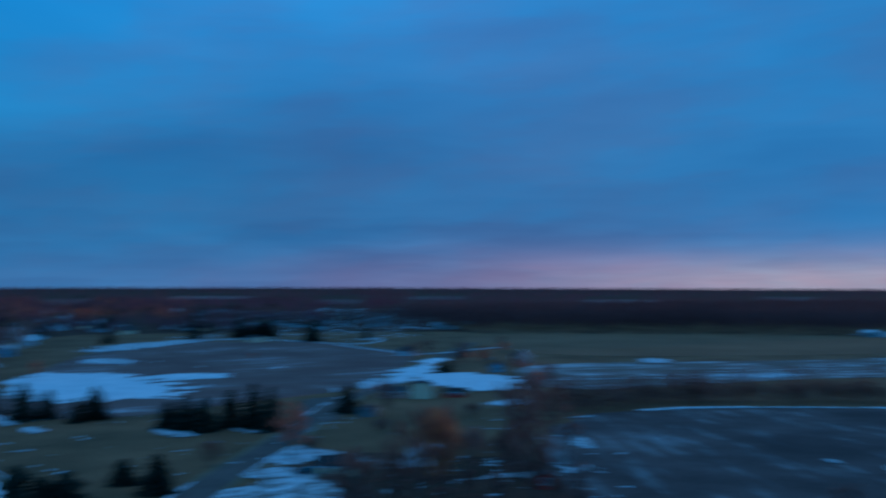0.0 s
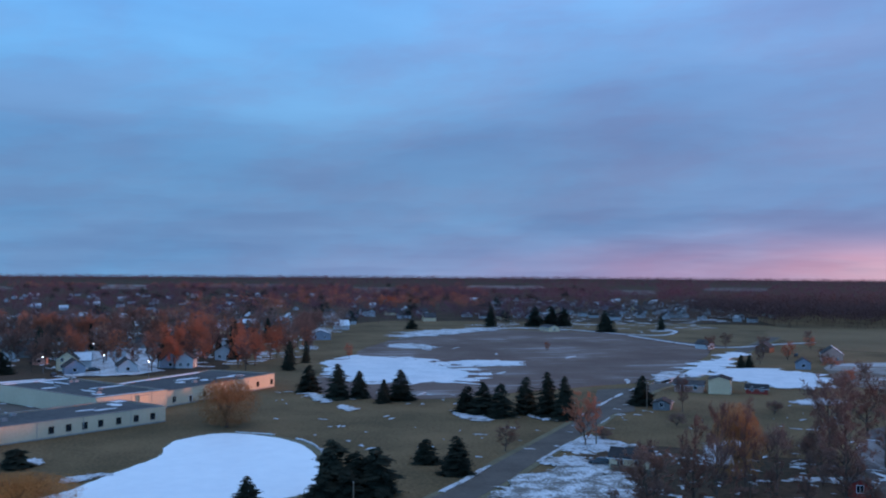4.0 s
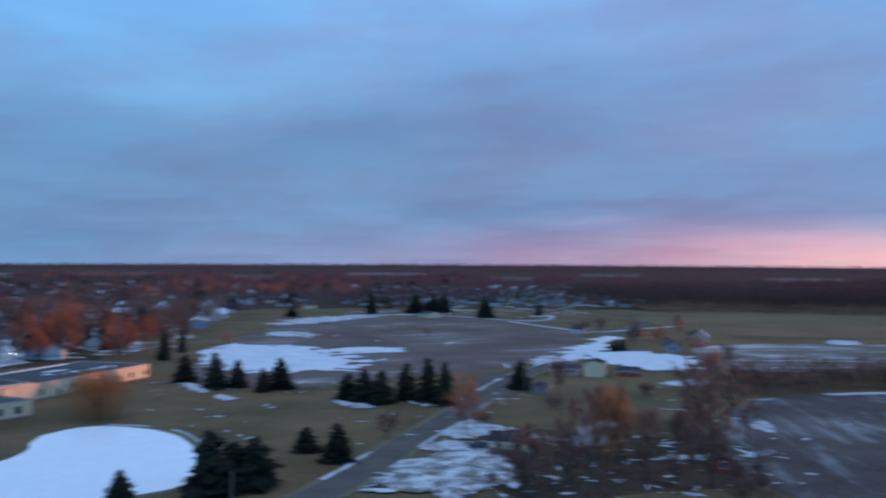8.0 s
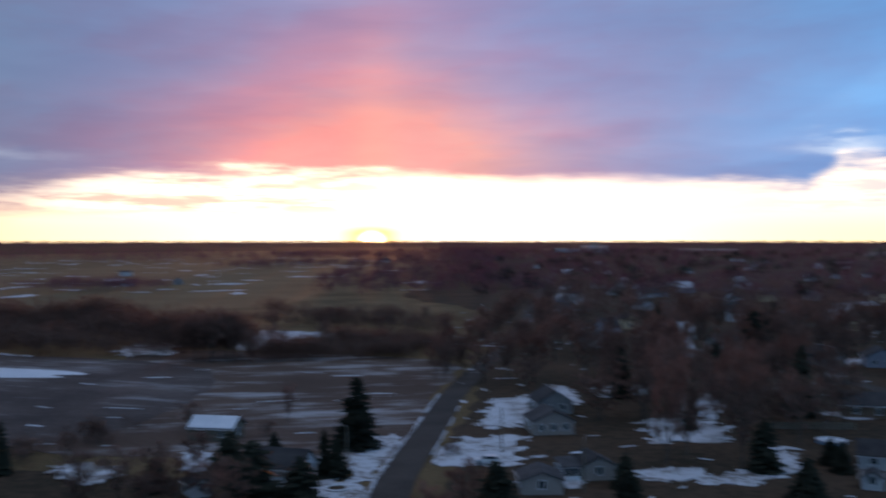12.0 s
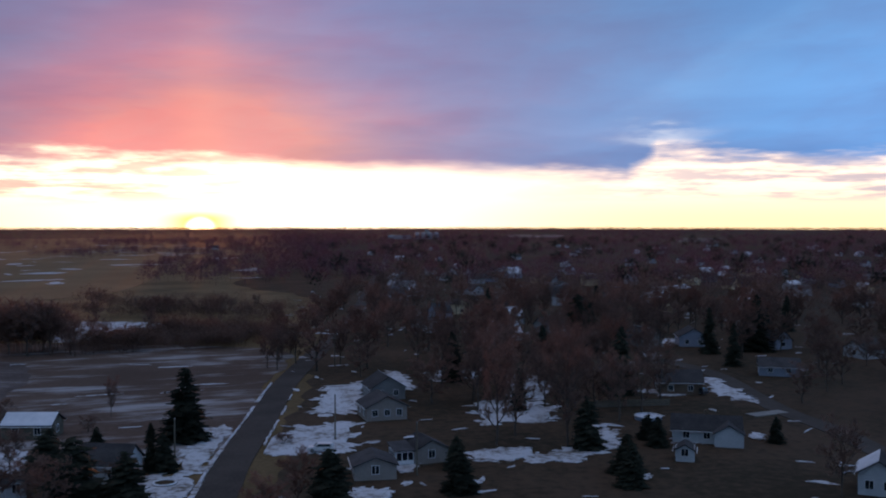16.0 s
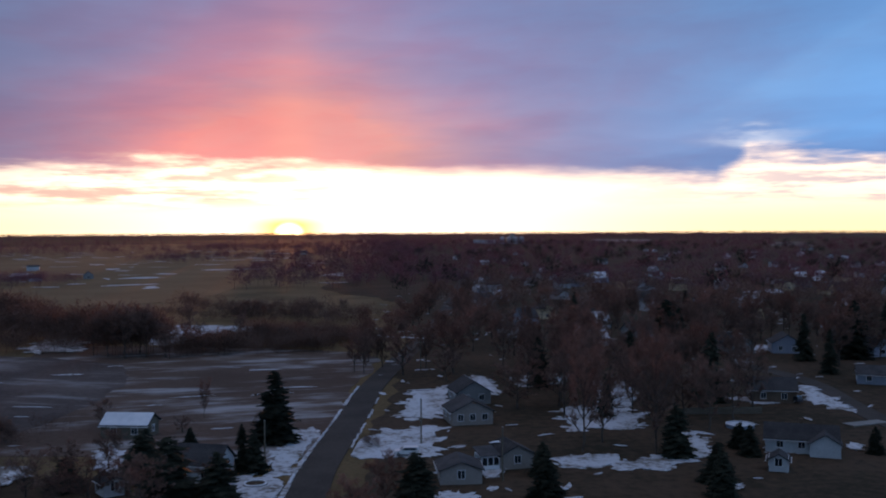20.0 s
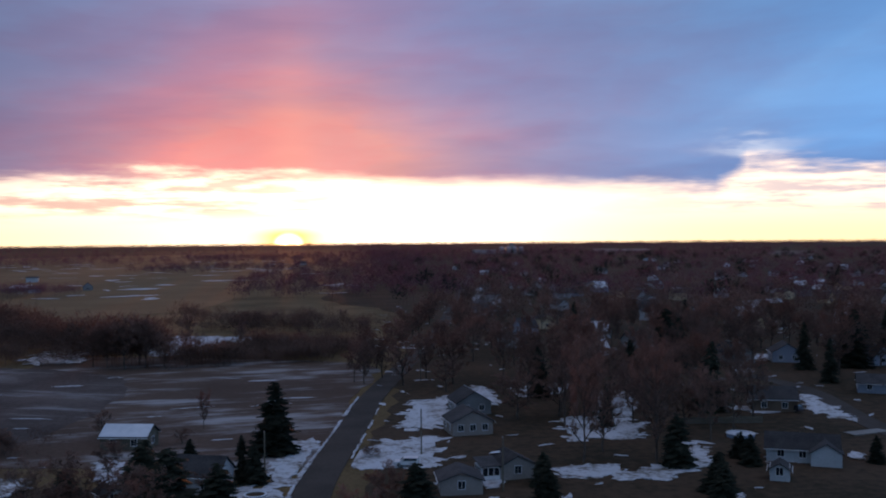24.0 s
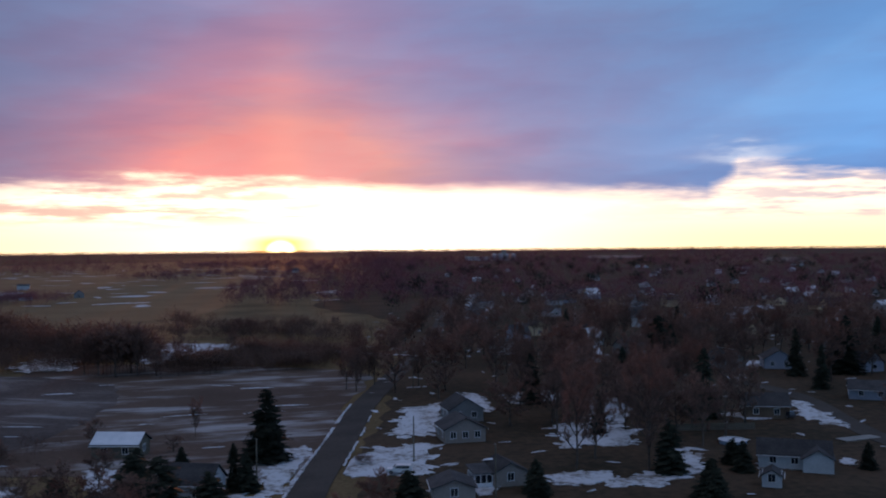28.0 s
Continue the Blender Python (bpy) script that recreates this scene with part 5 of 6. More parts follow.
# row of houses behind the school
for x, y, r, w, d, m, tone in (
        (-452.1, -117.2, 95, 7, 9, M_WHITE, "white"),
        (-468.4, -114.4, 5, 6.5, 8, M_CREAM, "pale cream"),
        (-455.3, -104.0, 100, 7, 8, M_WHITE, "white"),
        (-475.0, -100.5, 8, 6, 9, M_GREYWALL, "grey"),
        (-439.2, -87.3, 95, 5.5, 7, M_SALMON, "dull pink"),
        (-468.1, -59.3, 100, 7, 10, M_WHITE, "white"),
        (-521.2, -52.4, 5, 7, 9, M_GREYWALL, "grey"),
        (-514.9, -14.4, 95, 6, 8, M_WHITE, "white"),
        (-477.6, -2.5, 10, 6, 8, M_GREYWALL, "grey")):
    hplaced_row.append((x, y))
    house("house", x, y, r, w, d, 3.4, 5.8, m, M_SHINGLE, f"{tone} house in the row behind the school", "houses behind the school", detail=False)

# town houses further off
hr = random.Random(33)
WALLS = (M_WHITE, M_WHITE, M_WHITE, M_GREYWALL, M_BLUEGREY, M_BRICK, M_CREAM)
hplaced = list(hplaced_row)
HOUSELESS = [(-395, -4), (-400, 90), (-660, 150), (-660, 20)]
for az0, az1, d0, d1, count in ((11, 42, 300, 760, 74), (-112, -84, 400, 860, 130), (-73, -61, 900, 1250, 38), (-86, -74, 720, 960, 12), (-24, 4, 700, 1500, 4)):
    made = tries = 0
    while made < count and tries < 5000:
        tries += 1
        az, d = hr.uniform(az0, az1), math.sqrt(hr.uniform(d0 * d0, d1 * d1))
        x, y = polar(az, d)
        if inside(x, y, HOUSELESS) or not free_spot(x, y, 5) or any((x - a) ** 2 + (y - b) ** 2 < 15 ** 2 for a, b in hplaced):
            continue
        hplaced.append((x, y))
        made += 1
        wall = hr.choice(WALLS)
        tone = {M_WHITE: "white", M_GREYWALL: "grey", M_BLUEGREY: "blue grey", M_BRICK: "brown brick", M_CREAM: "cream"}[wall]
        sn = hr.choice((True, 1, -1, False, False, False, False)) if az < -80 or az > 0 else False
        house("house", x, y, hr.choice((10, 100, 190, 280)) + hr.uniform(-6, 6), hr.uniform(6, 8), hr.uniform(7.5, 11), hr.choice((2.8, 3.2, 4.4)), hr.uniform(5.2, 6.6), wall, M_SHINGLE,
              f"{tone} town house with {'snow on its roof' if sn else 'a dark shingle roof'}", "town houses", snow=sn, detail=False)


def far_houses(spots, seed, label):
    """Roofs and walls of houses too far off to tell apart: one object, three materials."""
    rnd = random.Random(seed)
    v, f, kinds = [], [], []
    taken = list(hplaced)
    for x, y in spots:
        if any((x - a) ** 2 + (y - b) ** 2 < 14 ** 2 for a, b in taken):
            continue
        taken.append((x, y))
        m = pose(x, y, 0, 0, 0, rnd.choice((0, 90)) + rnd.uniform(-8, 8))
        w, d, eave, ridge = rnd.uniform(2.2, 3.4), rnd.uniform(3, 5.0), rnd.uniform(2.4, 3.6), rnd.uniform(4.2, 5.8)
        k = len(v)
        v += [m @ Vector(q) for q in ((-w, -d, 0), (w, -d, 0), (w, d, 0), (-w, d, 0), (-w, -d, eave), (w, -d, eave), (w, d, eave), (-w, d, eave), (0, -d, ridge), (0, d, ridge),
                                      (-w - 0.4, -d - 0.4, eave - 0.1), (0, -d - 0.4, ridge + 0.2), (0, d + 0.4, ridge + 0.2), (-w - 0.4, d + 0.4, eave - 0.1), (w + 0.4, -d - 0.4, eave - 0.1), (w + 0.4, d + 0.4, eave - 0.1))]
        f += [tuple(k + i for i in q) for q in ((0, 1, 5, 8, 4), (2, 3, 7, 9, 6), (1, 2, 6, 5), (3, 0, 4, 7), (10, 11, 12, 13), (11, 14, 15, 12))]
        snowy = rnd.random()
        kinds += [0, 0, 0, 0, 2 if snowy < 0.16 else 1, 2 if 0.10 < snowy < 0.28 else 1]
    me = mesh_of("far_houses", v, f, M_WHITE)
    me.materials.append(M_SHINGLE)
    me.materials.append(M_SNOW)
    me.polygons.foreach_set("material_index", kinds)
    tagged(new("far_houses", me), label, "houses", kind="stuff")


far_houses([polar(hr.uniform(9, 44), hr.uniform(720, 1700)) for _ in range(64)], 1, "pale far houses among the town trees")
far_houses([polar(hr.uniform(-114, -82), hr.uniform(860, 1700)) for _ in range(130)], 2, "pale far houses over the northern town")
far_houses([polar(hr.uniform(-77, -59.5), hr.uniform(840, 1420)) for _ in range(190)], 3, "pale far houses behind the bare field")


def school():
    ob = thing("school", pose(0, 0, 0), "long low tan school with flat grey roofs", "school")
    # footprints in the frame of its long front: u along the front, v to the back
    base = pose(-216, -78, 0, 0, 0, math.degrees(math.atan2(38, -34)))

    def wing(at, u0, v0, u1, v1, high, wins, doors=(), side_wins=()):
        for g in (box(u0, v0, -0.3, u1, v0 + 0.4, high), box(u0, v1 - 0.4, -0.3, u1, v1, high), box(u0, v0 + 0.4, -0.3, u0 + 0.4, v1 - 0.4, high), box(u1 - 0.4, v0 + 0.4, -0.3, u1, v1 - 0.4, high)):
            part("wall", turned(g, at), M_TAN, ob)
        part("roof", turned(box(u0 + 0.4, v0 + 0.4, high - 0.5, u1 - 0.4, v1 - 0.4, high - 0.15), at), M_ROOFGREY, ob, "flat grey membrane roof")
        part("coping", turned(join(box(u0 - 0.1, v0 - 0.1, high, u1 + 0.1, v0 + 0.5, high + 0.15), box(u0 - 0.1, v1 - 0.5, high, u1 + 0.1, v1 + 0.1, high + 0.15),
                                   box(u0 - 0.1, v0 + 0.5, high, u0 + 0.5, v1 - 0.5, high + 0.15), box(u1 - 0.5, v0 + 0.5, high, u1 + 0.1, v1 - 0.5, high + 0.15)), at), M_TAUPE, ob)
        part("plinth", turned(box(u0 + 0.1, v0 - 0.06, -0.3, u1 - 0.1, v0 - 0.005, 0.35), at), M_CONCRETE, ob, "low concrete base course")
        for u in wins:
            fr, pane = window_part(ob, u, 1.2, 1.3, 1.5, 0.06, v0)
            w = part("window", turned(fr, at), M_DOOR, ob, "dark framed window")
            part("pane", turned(pane, at), M_GLASS, w)
            part("sill", turned(box(u - 0.8, v0 - 0.14, 1.0, u + 0.8, v0 - 0.01, 1.1), at), M_CONCRETE, w)
        for u in doors:
            d = part("door", turned(box(u - 0.7, v0 - 0.05, 0.0, u + 0.7, v0 + 0.05, 2.2), at), M_DOOR, ob)
            part("door_frame", turned(join(box(u - 0.82, v0 - 0.08, 0, u - 0.7, v0 + 0.02, 2.32), box(u + 0.7, v0 - 0.08, 0, u + 0.82, v0 + 0.02, 2.32), box(u - 0.7, v0 - 0.08, 2.2, u + 0.7, v0 + 0.02, 2.32)), at), M_TRIM, d)
        for u in [u0 + (u1 - u0) * q for q in (0.22, 0.48, 0.77)]:
            part("downpipe", turned(tube((u, v0 - 0.1, 0), (u, v0 - 0.1, high - 0.1), 0.06, 0.06, 6), at), M_METAL, ob)

    # long front set at an angle to the near wing
    front = base @ pose(82, 19.6, 0, 0, 0, 13.4)
    wing(base, 29, 0, 76, 20, 4.1, [71.9, 66.8, 61.6, 56.4, 52.0, 47.6, 43.0])
    wing(base, 0, -2.6, 28.8, 15, 3.9, [25, 19, 12, 5], [22])
    wing(base, 68.4, 20.4, 92, 72, 5.3, [])
    wing(front, 0, 0, 68.6, 27, 4.6, [8.6, 10.8, 15.0, 29.5, 39, 58.5, 66.8], [22.6, 48])
    k = random.Random(4)
    tops = ((70, 90, 24, 70, 5.15), (108, 142, 34, 48, 4.45), (33, 74, 4, 18, 3.95), (70, 90, 24, 70, 5.15), (108, 142, 34, 48, 4.45))
    for i in range(11):
        u0, u1, v0, v1, z = tops[i % 5]
        u, v = k.uniform(u0, u1 - 2), k.uniform(v0, v1 - 2)
        part("rooftop_unit", turned(join(box(u, v, z, u + 1.5, v + 1.1, z + 0.6), box(u + 0.25, v + 0.25, z + 0.6, u + 1.25, v + 0.9, z + 0.75)), base), M_GREYWALL, ob, "grey rooftop air unit")
    for i in range(13):
        u0, u1, v0, v1, z = tops[i % 5]
        g = blob_geo(k.uniform(u0 + 3, u1 - 3), k.uniform(v0 + 2, v1 - 2), k.uniform(1.5, 6), k.uniform(0.5, 1.5), k.choice((0, 0, 90)), z + 0.05, k)
        part("snow_cover", turned(g, base), M_SNOW, ob, "patch of snow on the roof")
    for u0, v0, u1, v1, z in ((69, 20.9, 91.5, 22.2, 5.18), (69, 69.5, 91, 71.4, 5.18), (72, 16.5, 75.4, 19.4, 3.98), (80, 40, 91, 41.2, 5.18)):
        part("snow_cover", turned(box(u0, v0, z, u1, v1, z + 0.2), base), M_SNOW, ob, "snow drifted along the parapet")
    part("snow_cover", turned(box(14, 25.2, 4.48, 60, 26.5, 4.68), front), M_SNOW, ob, "snow drifted along the parapet")


school()


def school_lot():
    """The car park behind the school: asphalt, kerb and scraps of ploughed snow."""
    at = pose(-216, -78, 0, 0, 0, math.degrees(math.atan2(38, -34)))
    line = [(at @ Vector((u, v, 0))).to_2d() for u, v in ((-4, 18), (29, 22), (67.5, 22), (67.5, 74), (96, 76), (108, 112), (60, 122), (-4, 112))]
    sheet("car_park", line, 0.14, 0.2, M_ROAD, "dark asphalt car park behind the school", "car park")
    for u0, v0, u1, v1 in ((97, 78, 108, 111), (60, 121, 107, 112.5)):
        a, b = (at @ Vector((u0, v0, 0))).to_2d(), (at @ Vector((u1, v1, 0))).to_2d()
        strip("kerb", [a, b], 0.3, 0.28, M_CONCRETE, "pale concrete kerb of the car park", "kerb", 0.3)
        strip("snow_bank", [a + Vector((-2.4, 1.0)), b + Vector((-2.4, 1.0))], 3.2, 0.5, M_SNOW, "ploughed snow bank along the car park", "snow", 0.4)
    r = random.Random(9)
    geos = []
    for _ in range(46):
        q = at @ Vector((r.uniform(0, 95), r.uniform(28, 112), 0))
        geos.append(blob_geo(q.x, q.y, r.uniform(0.8, 4.5), r.uniform(0.3, 0.9), 42 + r.gauss(0, 14), 0.2, r, 11, 0.4))
    v, f = join(*geos)
    tagged(new("snow_scraps", mesh_of("snow_scraps", v, f, M_PATCHY)), "scraps of packed snow on the car park", "snow", kind="stuff")


school_lot()


# ---------------------------------------------------------------- snow lying about
sr = random.Random(77)


def snow(x, y, rx, ry, turn=0, rough=0.35, label="patch of old white snow", mat=None):
    g = blob_geo(x, y, rx, ry, turn, 0.16, sr, 40, rough)
    tagged(new("snow_patch", mesh_of("snow_patch", *g, mat or M_SNOW)), label, "snow", kind="structure")


# snow filled hollow in the dark field
snow(-113, 290, 34, 8, 160, 0.22, "long white snow filled hollow in the field")


level = [0.19]
LANES = [a.lerp(b, k / 6) for line in (ROAD_W[14:50], ROAD_N[10:46]) for a, b in zip(line, line[1:]) for k in range(6)]


def snow_loop(corners, label, mat, seed):
    """A ragged snow patch: a worn core and scraps round it; each lies a few millimetres above the one before."""
    level[0] += 0.004
    rnd = random.Random(seed)
    line = ragged(smooth_loop(corners, 6, 0.12, seed), 0.13, seed)
    mid = sum(line, Vector((0, 0))) / len(line)
    line = sorted(line, key=lambda q: math.atan2(q.y - mid.y, q.x - mid.x))
    core = [mid + (q - mid) * rnd.uniform(0.88, 0.95) for q in line]
    for n, q in enumerate(core):
        near = min(LANES, key=lambda w: (w - q).length_squared)
        if (near - q).length < 4.2:
            core[n] = near + (q - near).normalized() * 4.2
    ob = sheet("snow_patch", core, level[0], 0.2, mat, label, "snow")
    size = sum((q - mid).length for q in line) / len(line)
    geos = []
    for _ in range(int(min(60, 14 + size * 2.2))):
        q = mid + (rnd.choice(line) - mid) * rnd.uniform(0.82, 1.12)
        if any((q.x - w.x) ** 2 + (q.y - w.y) ** 2 < 25 for w in LANES):
            continue
        r = rnd.uniform(0.05, 0.16) * size + 0.15
        geos.append(blob_geo(q.x, q.y, r * rnd.uniform(0.8, 2.2), r * rnd.uniform(0.5, 1.0), rnd.uniform(0, 180), level[0] - 0.07 + rnd.uniform(0, 0.03), rnd, 11, 0.45))
    if not geos:
        return
    v, f = join(*geos)
    tagged(new("snow_scraps", mesh_of("snow_scraps", v, f, mat)), "scraps of snow round a melting patch", "snow", kind="stuff")


def snow_oval(x, y, rx, ry, turn, label, mat):
    """A ragged patch about an oval with half axes rx, ry."""
    count[0] += 1
    rnd = random.Random(count[0])
    c, s = math.cos(radians(turn)), math.sin(radians(turn))
    corners = []
    for i in range(11):
        a = 2 * math.pi * i / 11
        r = rnd.uniform(0.85, 1.25)
        u, v = rx * r * math.cos(a), ry * r * math.sin(a)
        corners.append((x + c * u - s * v, y + s * u + c * v))
    snow_loop(corners, label, mat, count[0])


count = [0]
# snow on the drives, verges and lawns along the road into town
GARDEN_SNOW = (("white snow lying on a trodden drive", ((9.5, 167.6), (13.3, 181.6), (20.3, 187), (27, 189), (28.3, 182), (23.2, 166), (15.9, 164.8))),
               ("white snow on the verge beside the road", ((-3.4, 159.7), (-2.2, 172.3), (0.8, 186), (4.6, 188), (2.6, 172.2), (-0.9, 159.2))),
               ("white snow on the yard beside a house", ((23.8, 201), (28.2, 224.5), (38, 234), (33.3, 209), (29, 201))),
               ("white snow under the bare trees", ((59.8, 203), (67, 203), (72.5, 195.4), (69, 183), (61, 181), (54.8, 184))),
               ("white snow round a tree trunk", ((45, 158.8), (50.3, 161), (56, 160), (55.6, 155.3), (50.4, 152.3), (45, 153.3))),
               ("curved drift of white snow on the lawn", ((54.8, 152.3), (61, 156.8), (67.7, 161.5), (77, 176), (74, 161.3), (66.8, 154), (58, 148.8))),
               ("wedge of white snow beside the side street", ((124.6, 217.8), (125.9, 216), (120, 192), (117.5, 196.4), (118.5, 204.7))),
               ("trodden white snow round a garden bed", ((-12, 153.4), (-8.5, 156), (-1.3, 153.6), (-1.8, 144), (-7, 142), (-10.6, 143.7))),
               ("white snow between far gardens", ((61, 248), (73, 249.5), (71, 238), (58, 233.6))))
YARD_SNOW = (("trodden white snow round the low house", ((-209.5, 70.3), (-222.7, 76.7), (-224.4, 81.3), (-217.0, 87.3), (-209.6, 86.5), (-206.4, 76.4))),
             ("bank of white snow along a drive", ((-199.5, 66.1), (-200.8, 69.8), (-188.5, 73.4), (-182.2, 71.0), (-185.7, 66.3), (-191.9, 64.1))),
             ("white snow on a yard between bare trees", ((-202.8, 101.4), (-209.7, 107.7), (-205.5, 110.7), (-189.7, 101.5), (-191.1, 97.1))),
             ("snowy street corner between town houses", ((-416.0, -67.6), (-482.9, -73.5), (-508.1, -62.2), (-498.3, -45.9), (-430.7, -36.6), (-401.1, -46.9))))
for k, (text, corners) in enumerate(GARDEN_SNOW + YARD_SNOW):
    snow_loop(corners, text, M_PATCHY, 300 + k)
snow_oval(77.1, 220.7, 16.0, 4.6, 72, "white snow lying on the lawns and drives", M_PATCHY)
snow_oval(103.9, 204.9, 5.4, 2.6, 125, "white snow lying on the lawns and drives", M_PATCHY)
snow_oval(-30.3, 170.3, 8.9, 2.6, 104, "white snow lying on the lawns and drives", M_PATCHY)
snow_oval(149.0, 294.2, 7.3, 5.9, 26, "white snow lying on the lawns and drives", M_PATCHY)
snow_oval(133.5, 270.4, 12.2, 1.9, 69, "white snow lying on the lawns and drives", M_PATCHY)
snow_oval(32.2, 152.6, 3.4, 1.8, 71, "white snow lying on the lawns and drives", M_PATCHY)
snow_oval(40.0, 140.0, 1.7, 1.0, 45, "white snow lying on the lawns and drives", M_PATCHY)
snow_oval(67.0, 136.7, 1.8, 0.7, 40, "white snow lying on the lawns and drives", M_PATCHY)
snow_oval(23.7, 137.1, 4.1, 3.2, 96, "white snow lying on the lawns and drives", M_PATCHY)
snow_oval(-13.0, 382.4, 32.7, 6.5, 147, "white snow lying on the lawns and drives", M_PATCHY)
snow_oval(-38.3, 370.5, 28.5, 11.8, 82, "white snow lying on the lawns and drives", M_PATCHY)
snow_oval(48.2, 236.2, 12.4, 2.1, 88, "white snow lying on the lawns and drives", M_PATCHY)
snow_oval(155.9, 231.1, 12.1, 2.5, 60, "white snow lying on the lawns and drives", M_PATCHY)
snow_oval(100.3, 158.0, 2.8, 1.0, 59, "white snow lying on the lawns and drives", M_PATCHY)
snow_oval(-191.7, 67.6, 8.8, 3.7, 37, "white snow patch on winter grass and fields", M_PATCHY)
snow_oval(-216.3, 77.5, 9.9, 2.5, 145, "white snow patch on winter grass and fields", M_PATCHY)
snow_oval(-395.9, 57.9, 48.3, 26.2, 4, "white snow patch on winter grass and fields", M_SNOW)
snow_oval(-415.0, 103.0, 15.2, 13.0, 74, "white snow patch on winter grass and fields", M_SNOW)
snow_oval(-515.9, 86.5, 16.4, 11.1, 3, "white snow patch on winter grass and fields", M_PATCHY)
snow_oval(-637.5, 130.1, 46.8, 11.5, 137, "white snow patch on winter grass and fields", M_PATCHY)
snow_oval(-346.7, 200.6, 30.7, 18.8, 163, "white snow patch on winter grass and fields", M_SNOW)
snow_oval(-393.3, 200.9, 56.8, 3.6, 143, "white snow patch on winter grass and fields", M_SNOW)
snow_oval(-272.6, 174.8, 8.4, 5.8, 114, "white snow patch on winter grass and fields", M_PATCHY)
snow_oval(-265.4, 61.9, 10.0, 3.8, 4, "white snow patch on winter grass and fields", M_PATCHY)
snow_oval(-260.1, 79.2, 8.9, 2.4, 7, "white snow patch on winter grass and fields", M_PATCHY)
snow_oval(-308.1, 22.3, 10.7, 2.5, 10, "white snow patch on winter grass and fields", M_PATCHY)
snow_oval(-283.0, 28.3, 5.0, 1.9, 11, "white snow patch on winter grass and fields", M_PATCHY)
snow_oval(-196.3, 103.1, 6.3, 2.9, 149, "white snow patch on winter grass and fields", M_PATCHY)
snow_oval(-169.0, 110.0, 6.1, 2.0, 75, "white snow patch on winter grass and fields", M_PATCHY)
snow_oval(-195.8, -31.1, 4.1, 2.1, 132, "white snow patch on winter grass and fields", M_PATCHY)
snow_oval(-213.1, -44.9, 4.4, 3.1, 24, "white snow patch on winter grass and fields", M_PATCHY)
snow_oval(-346.7, 159.0, 23.5, 3.5, 151, "white snow patch on winter grass and fields", M_PATCHY)
snow_oval(-393.0, -52.0, 15.1, 6.3, 115, "white snow patch on winter grass and fields", M_PATCHY)
snow_oval(-195.2, 147.2, 6.2, 2.0, 148, "small white snow patch in the field", M_PATCHY)
snow_oval(-134.1, 186.3, 4.0, 2.6, 117, "small white snow patch in the field", M_PATCHY)
snow_oval(-131.8, 193.7, 3.4, 2.2, 100, "small white snow patch in the field", M_PATCHY)
snow_oval(-148.0, 181.0, 2.4, 1.0, 152, "small white snow patch in the field", M_PATCHY)
snow_oval(-312.9, 496.2, 21.8, 9.5, 113, "small white snow patch in the field", M_PATCHY)
snow_oval(-383.9, 335.9, 14.9, 7.1, 148, "small white snow patch in the field", M_PATCHY)
snow_oval(-299.5, 320.0, 17.3, 7.2, 72, "small white snow patch in the field", M_PATCHY)
snow_oval(-487.7, 666.4, 39.2, 18.1, 136, "small white snow patch in the field", M_PATCHY)
snow_oval(-399.4, 652.7, 22.1, 10.5, 133, "small white snow patch in the field", M_PATCHY)
snow_oval(-167.7, 125.0, 4.6, 1.4, 110, "small white snow patch in the field", M_PATCHY)
snow_oval(-165.7, 112.3, 5.2, 1.5, 48, "small white snow patch in the field", M_PATCHY)
snow_oval(-101.6, 145.2, 4.5, 3.0, 121, "small white snow patch in the field", M_PATCHY)
snow_oval(-91.7, 185.3, 2.4, 2.0, 20, "small white snow patch in the field", M_PATCHY)
snow_oval(-323.5, 749.7, 58.7, 28.3, 127, "small white snow patch in the field", M_PATCHY)
snow_oval(-171.4, 58.4, 17.0, 11.8, 157, "trampled snowy yard with earth showing", M_SLUSH)
snow_oval(-77.7, 341.8, 19.3, 8.8, 99, "trampled snowy yard with earth showing", M_SLUSH)
snow_oval(-47.4, 164.1, 7.5, 4.5, 127, "trampled snowy yard with earth showing", M_SLUSH)
strip("snow_drive", smooth_line([(-199, 65), (-192, 68), (-183, 71.5)], 5), 2.2, 0.3, M_SNOW, "snow covered drive beside the low house", "snow", 0.2)
strip("snow_lane", smooth_line([(-44, 384), (-20, 392), (0, 382), (26, 357), (48, 340)], 6), 2.4, 0.2, M_SNOW, "snowy lane beyond the scrub", "snow", 0.2)
LOOP_LANE = smooth_line([(-560, 80), (-640, 150), (-683, 192), (-672, 211), (-649, 230), (-603, 247), (-592, 268), (-630, 294), (-672, 300)], 6)
strip("lane_beyond_field", LOOP_LANE, 5.0, 0.17, M_ROAD, "narrow lane curving behind the bare field", "road", 0.2)
strip("lane_to_houses", smooth_line([(-603, 247), (-560, 246), (-528, 249), (-493, 259), (-470, 262)], 6), 4.6, 0.175, M_ROAD, "narrow lane to the houses beyond the field", "road", 0.2)
for line in (LOOP_LANE[4:], smooth_line([(-590, 244), (-528, 246), (-488, 256), (-505, 296), (-517, 329)], 7)):
    strip("snow_bank", [p + Vector((4.0, -2.0)) for p in line], 3.4, 0.26, M_PATCHY, "bank of snow along the curving lane", "snow", 0.25)
sheet("paved_yard", [Vector(q) for q in [(-255.9, 93.4), (-314.6, 118.1), (-317.2, 131.5), (-264.0, 110.7)]], 0.13, 0.2, M_ROAD, "worn paved yard beside the road", "yard")
strip("drive", [Vector((110, 176)), Vector((119, 178))], 3.0, 0.2, M_CONCRETE, "pale concrete drive beside the street", "drive", 0.2)


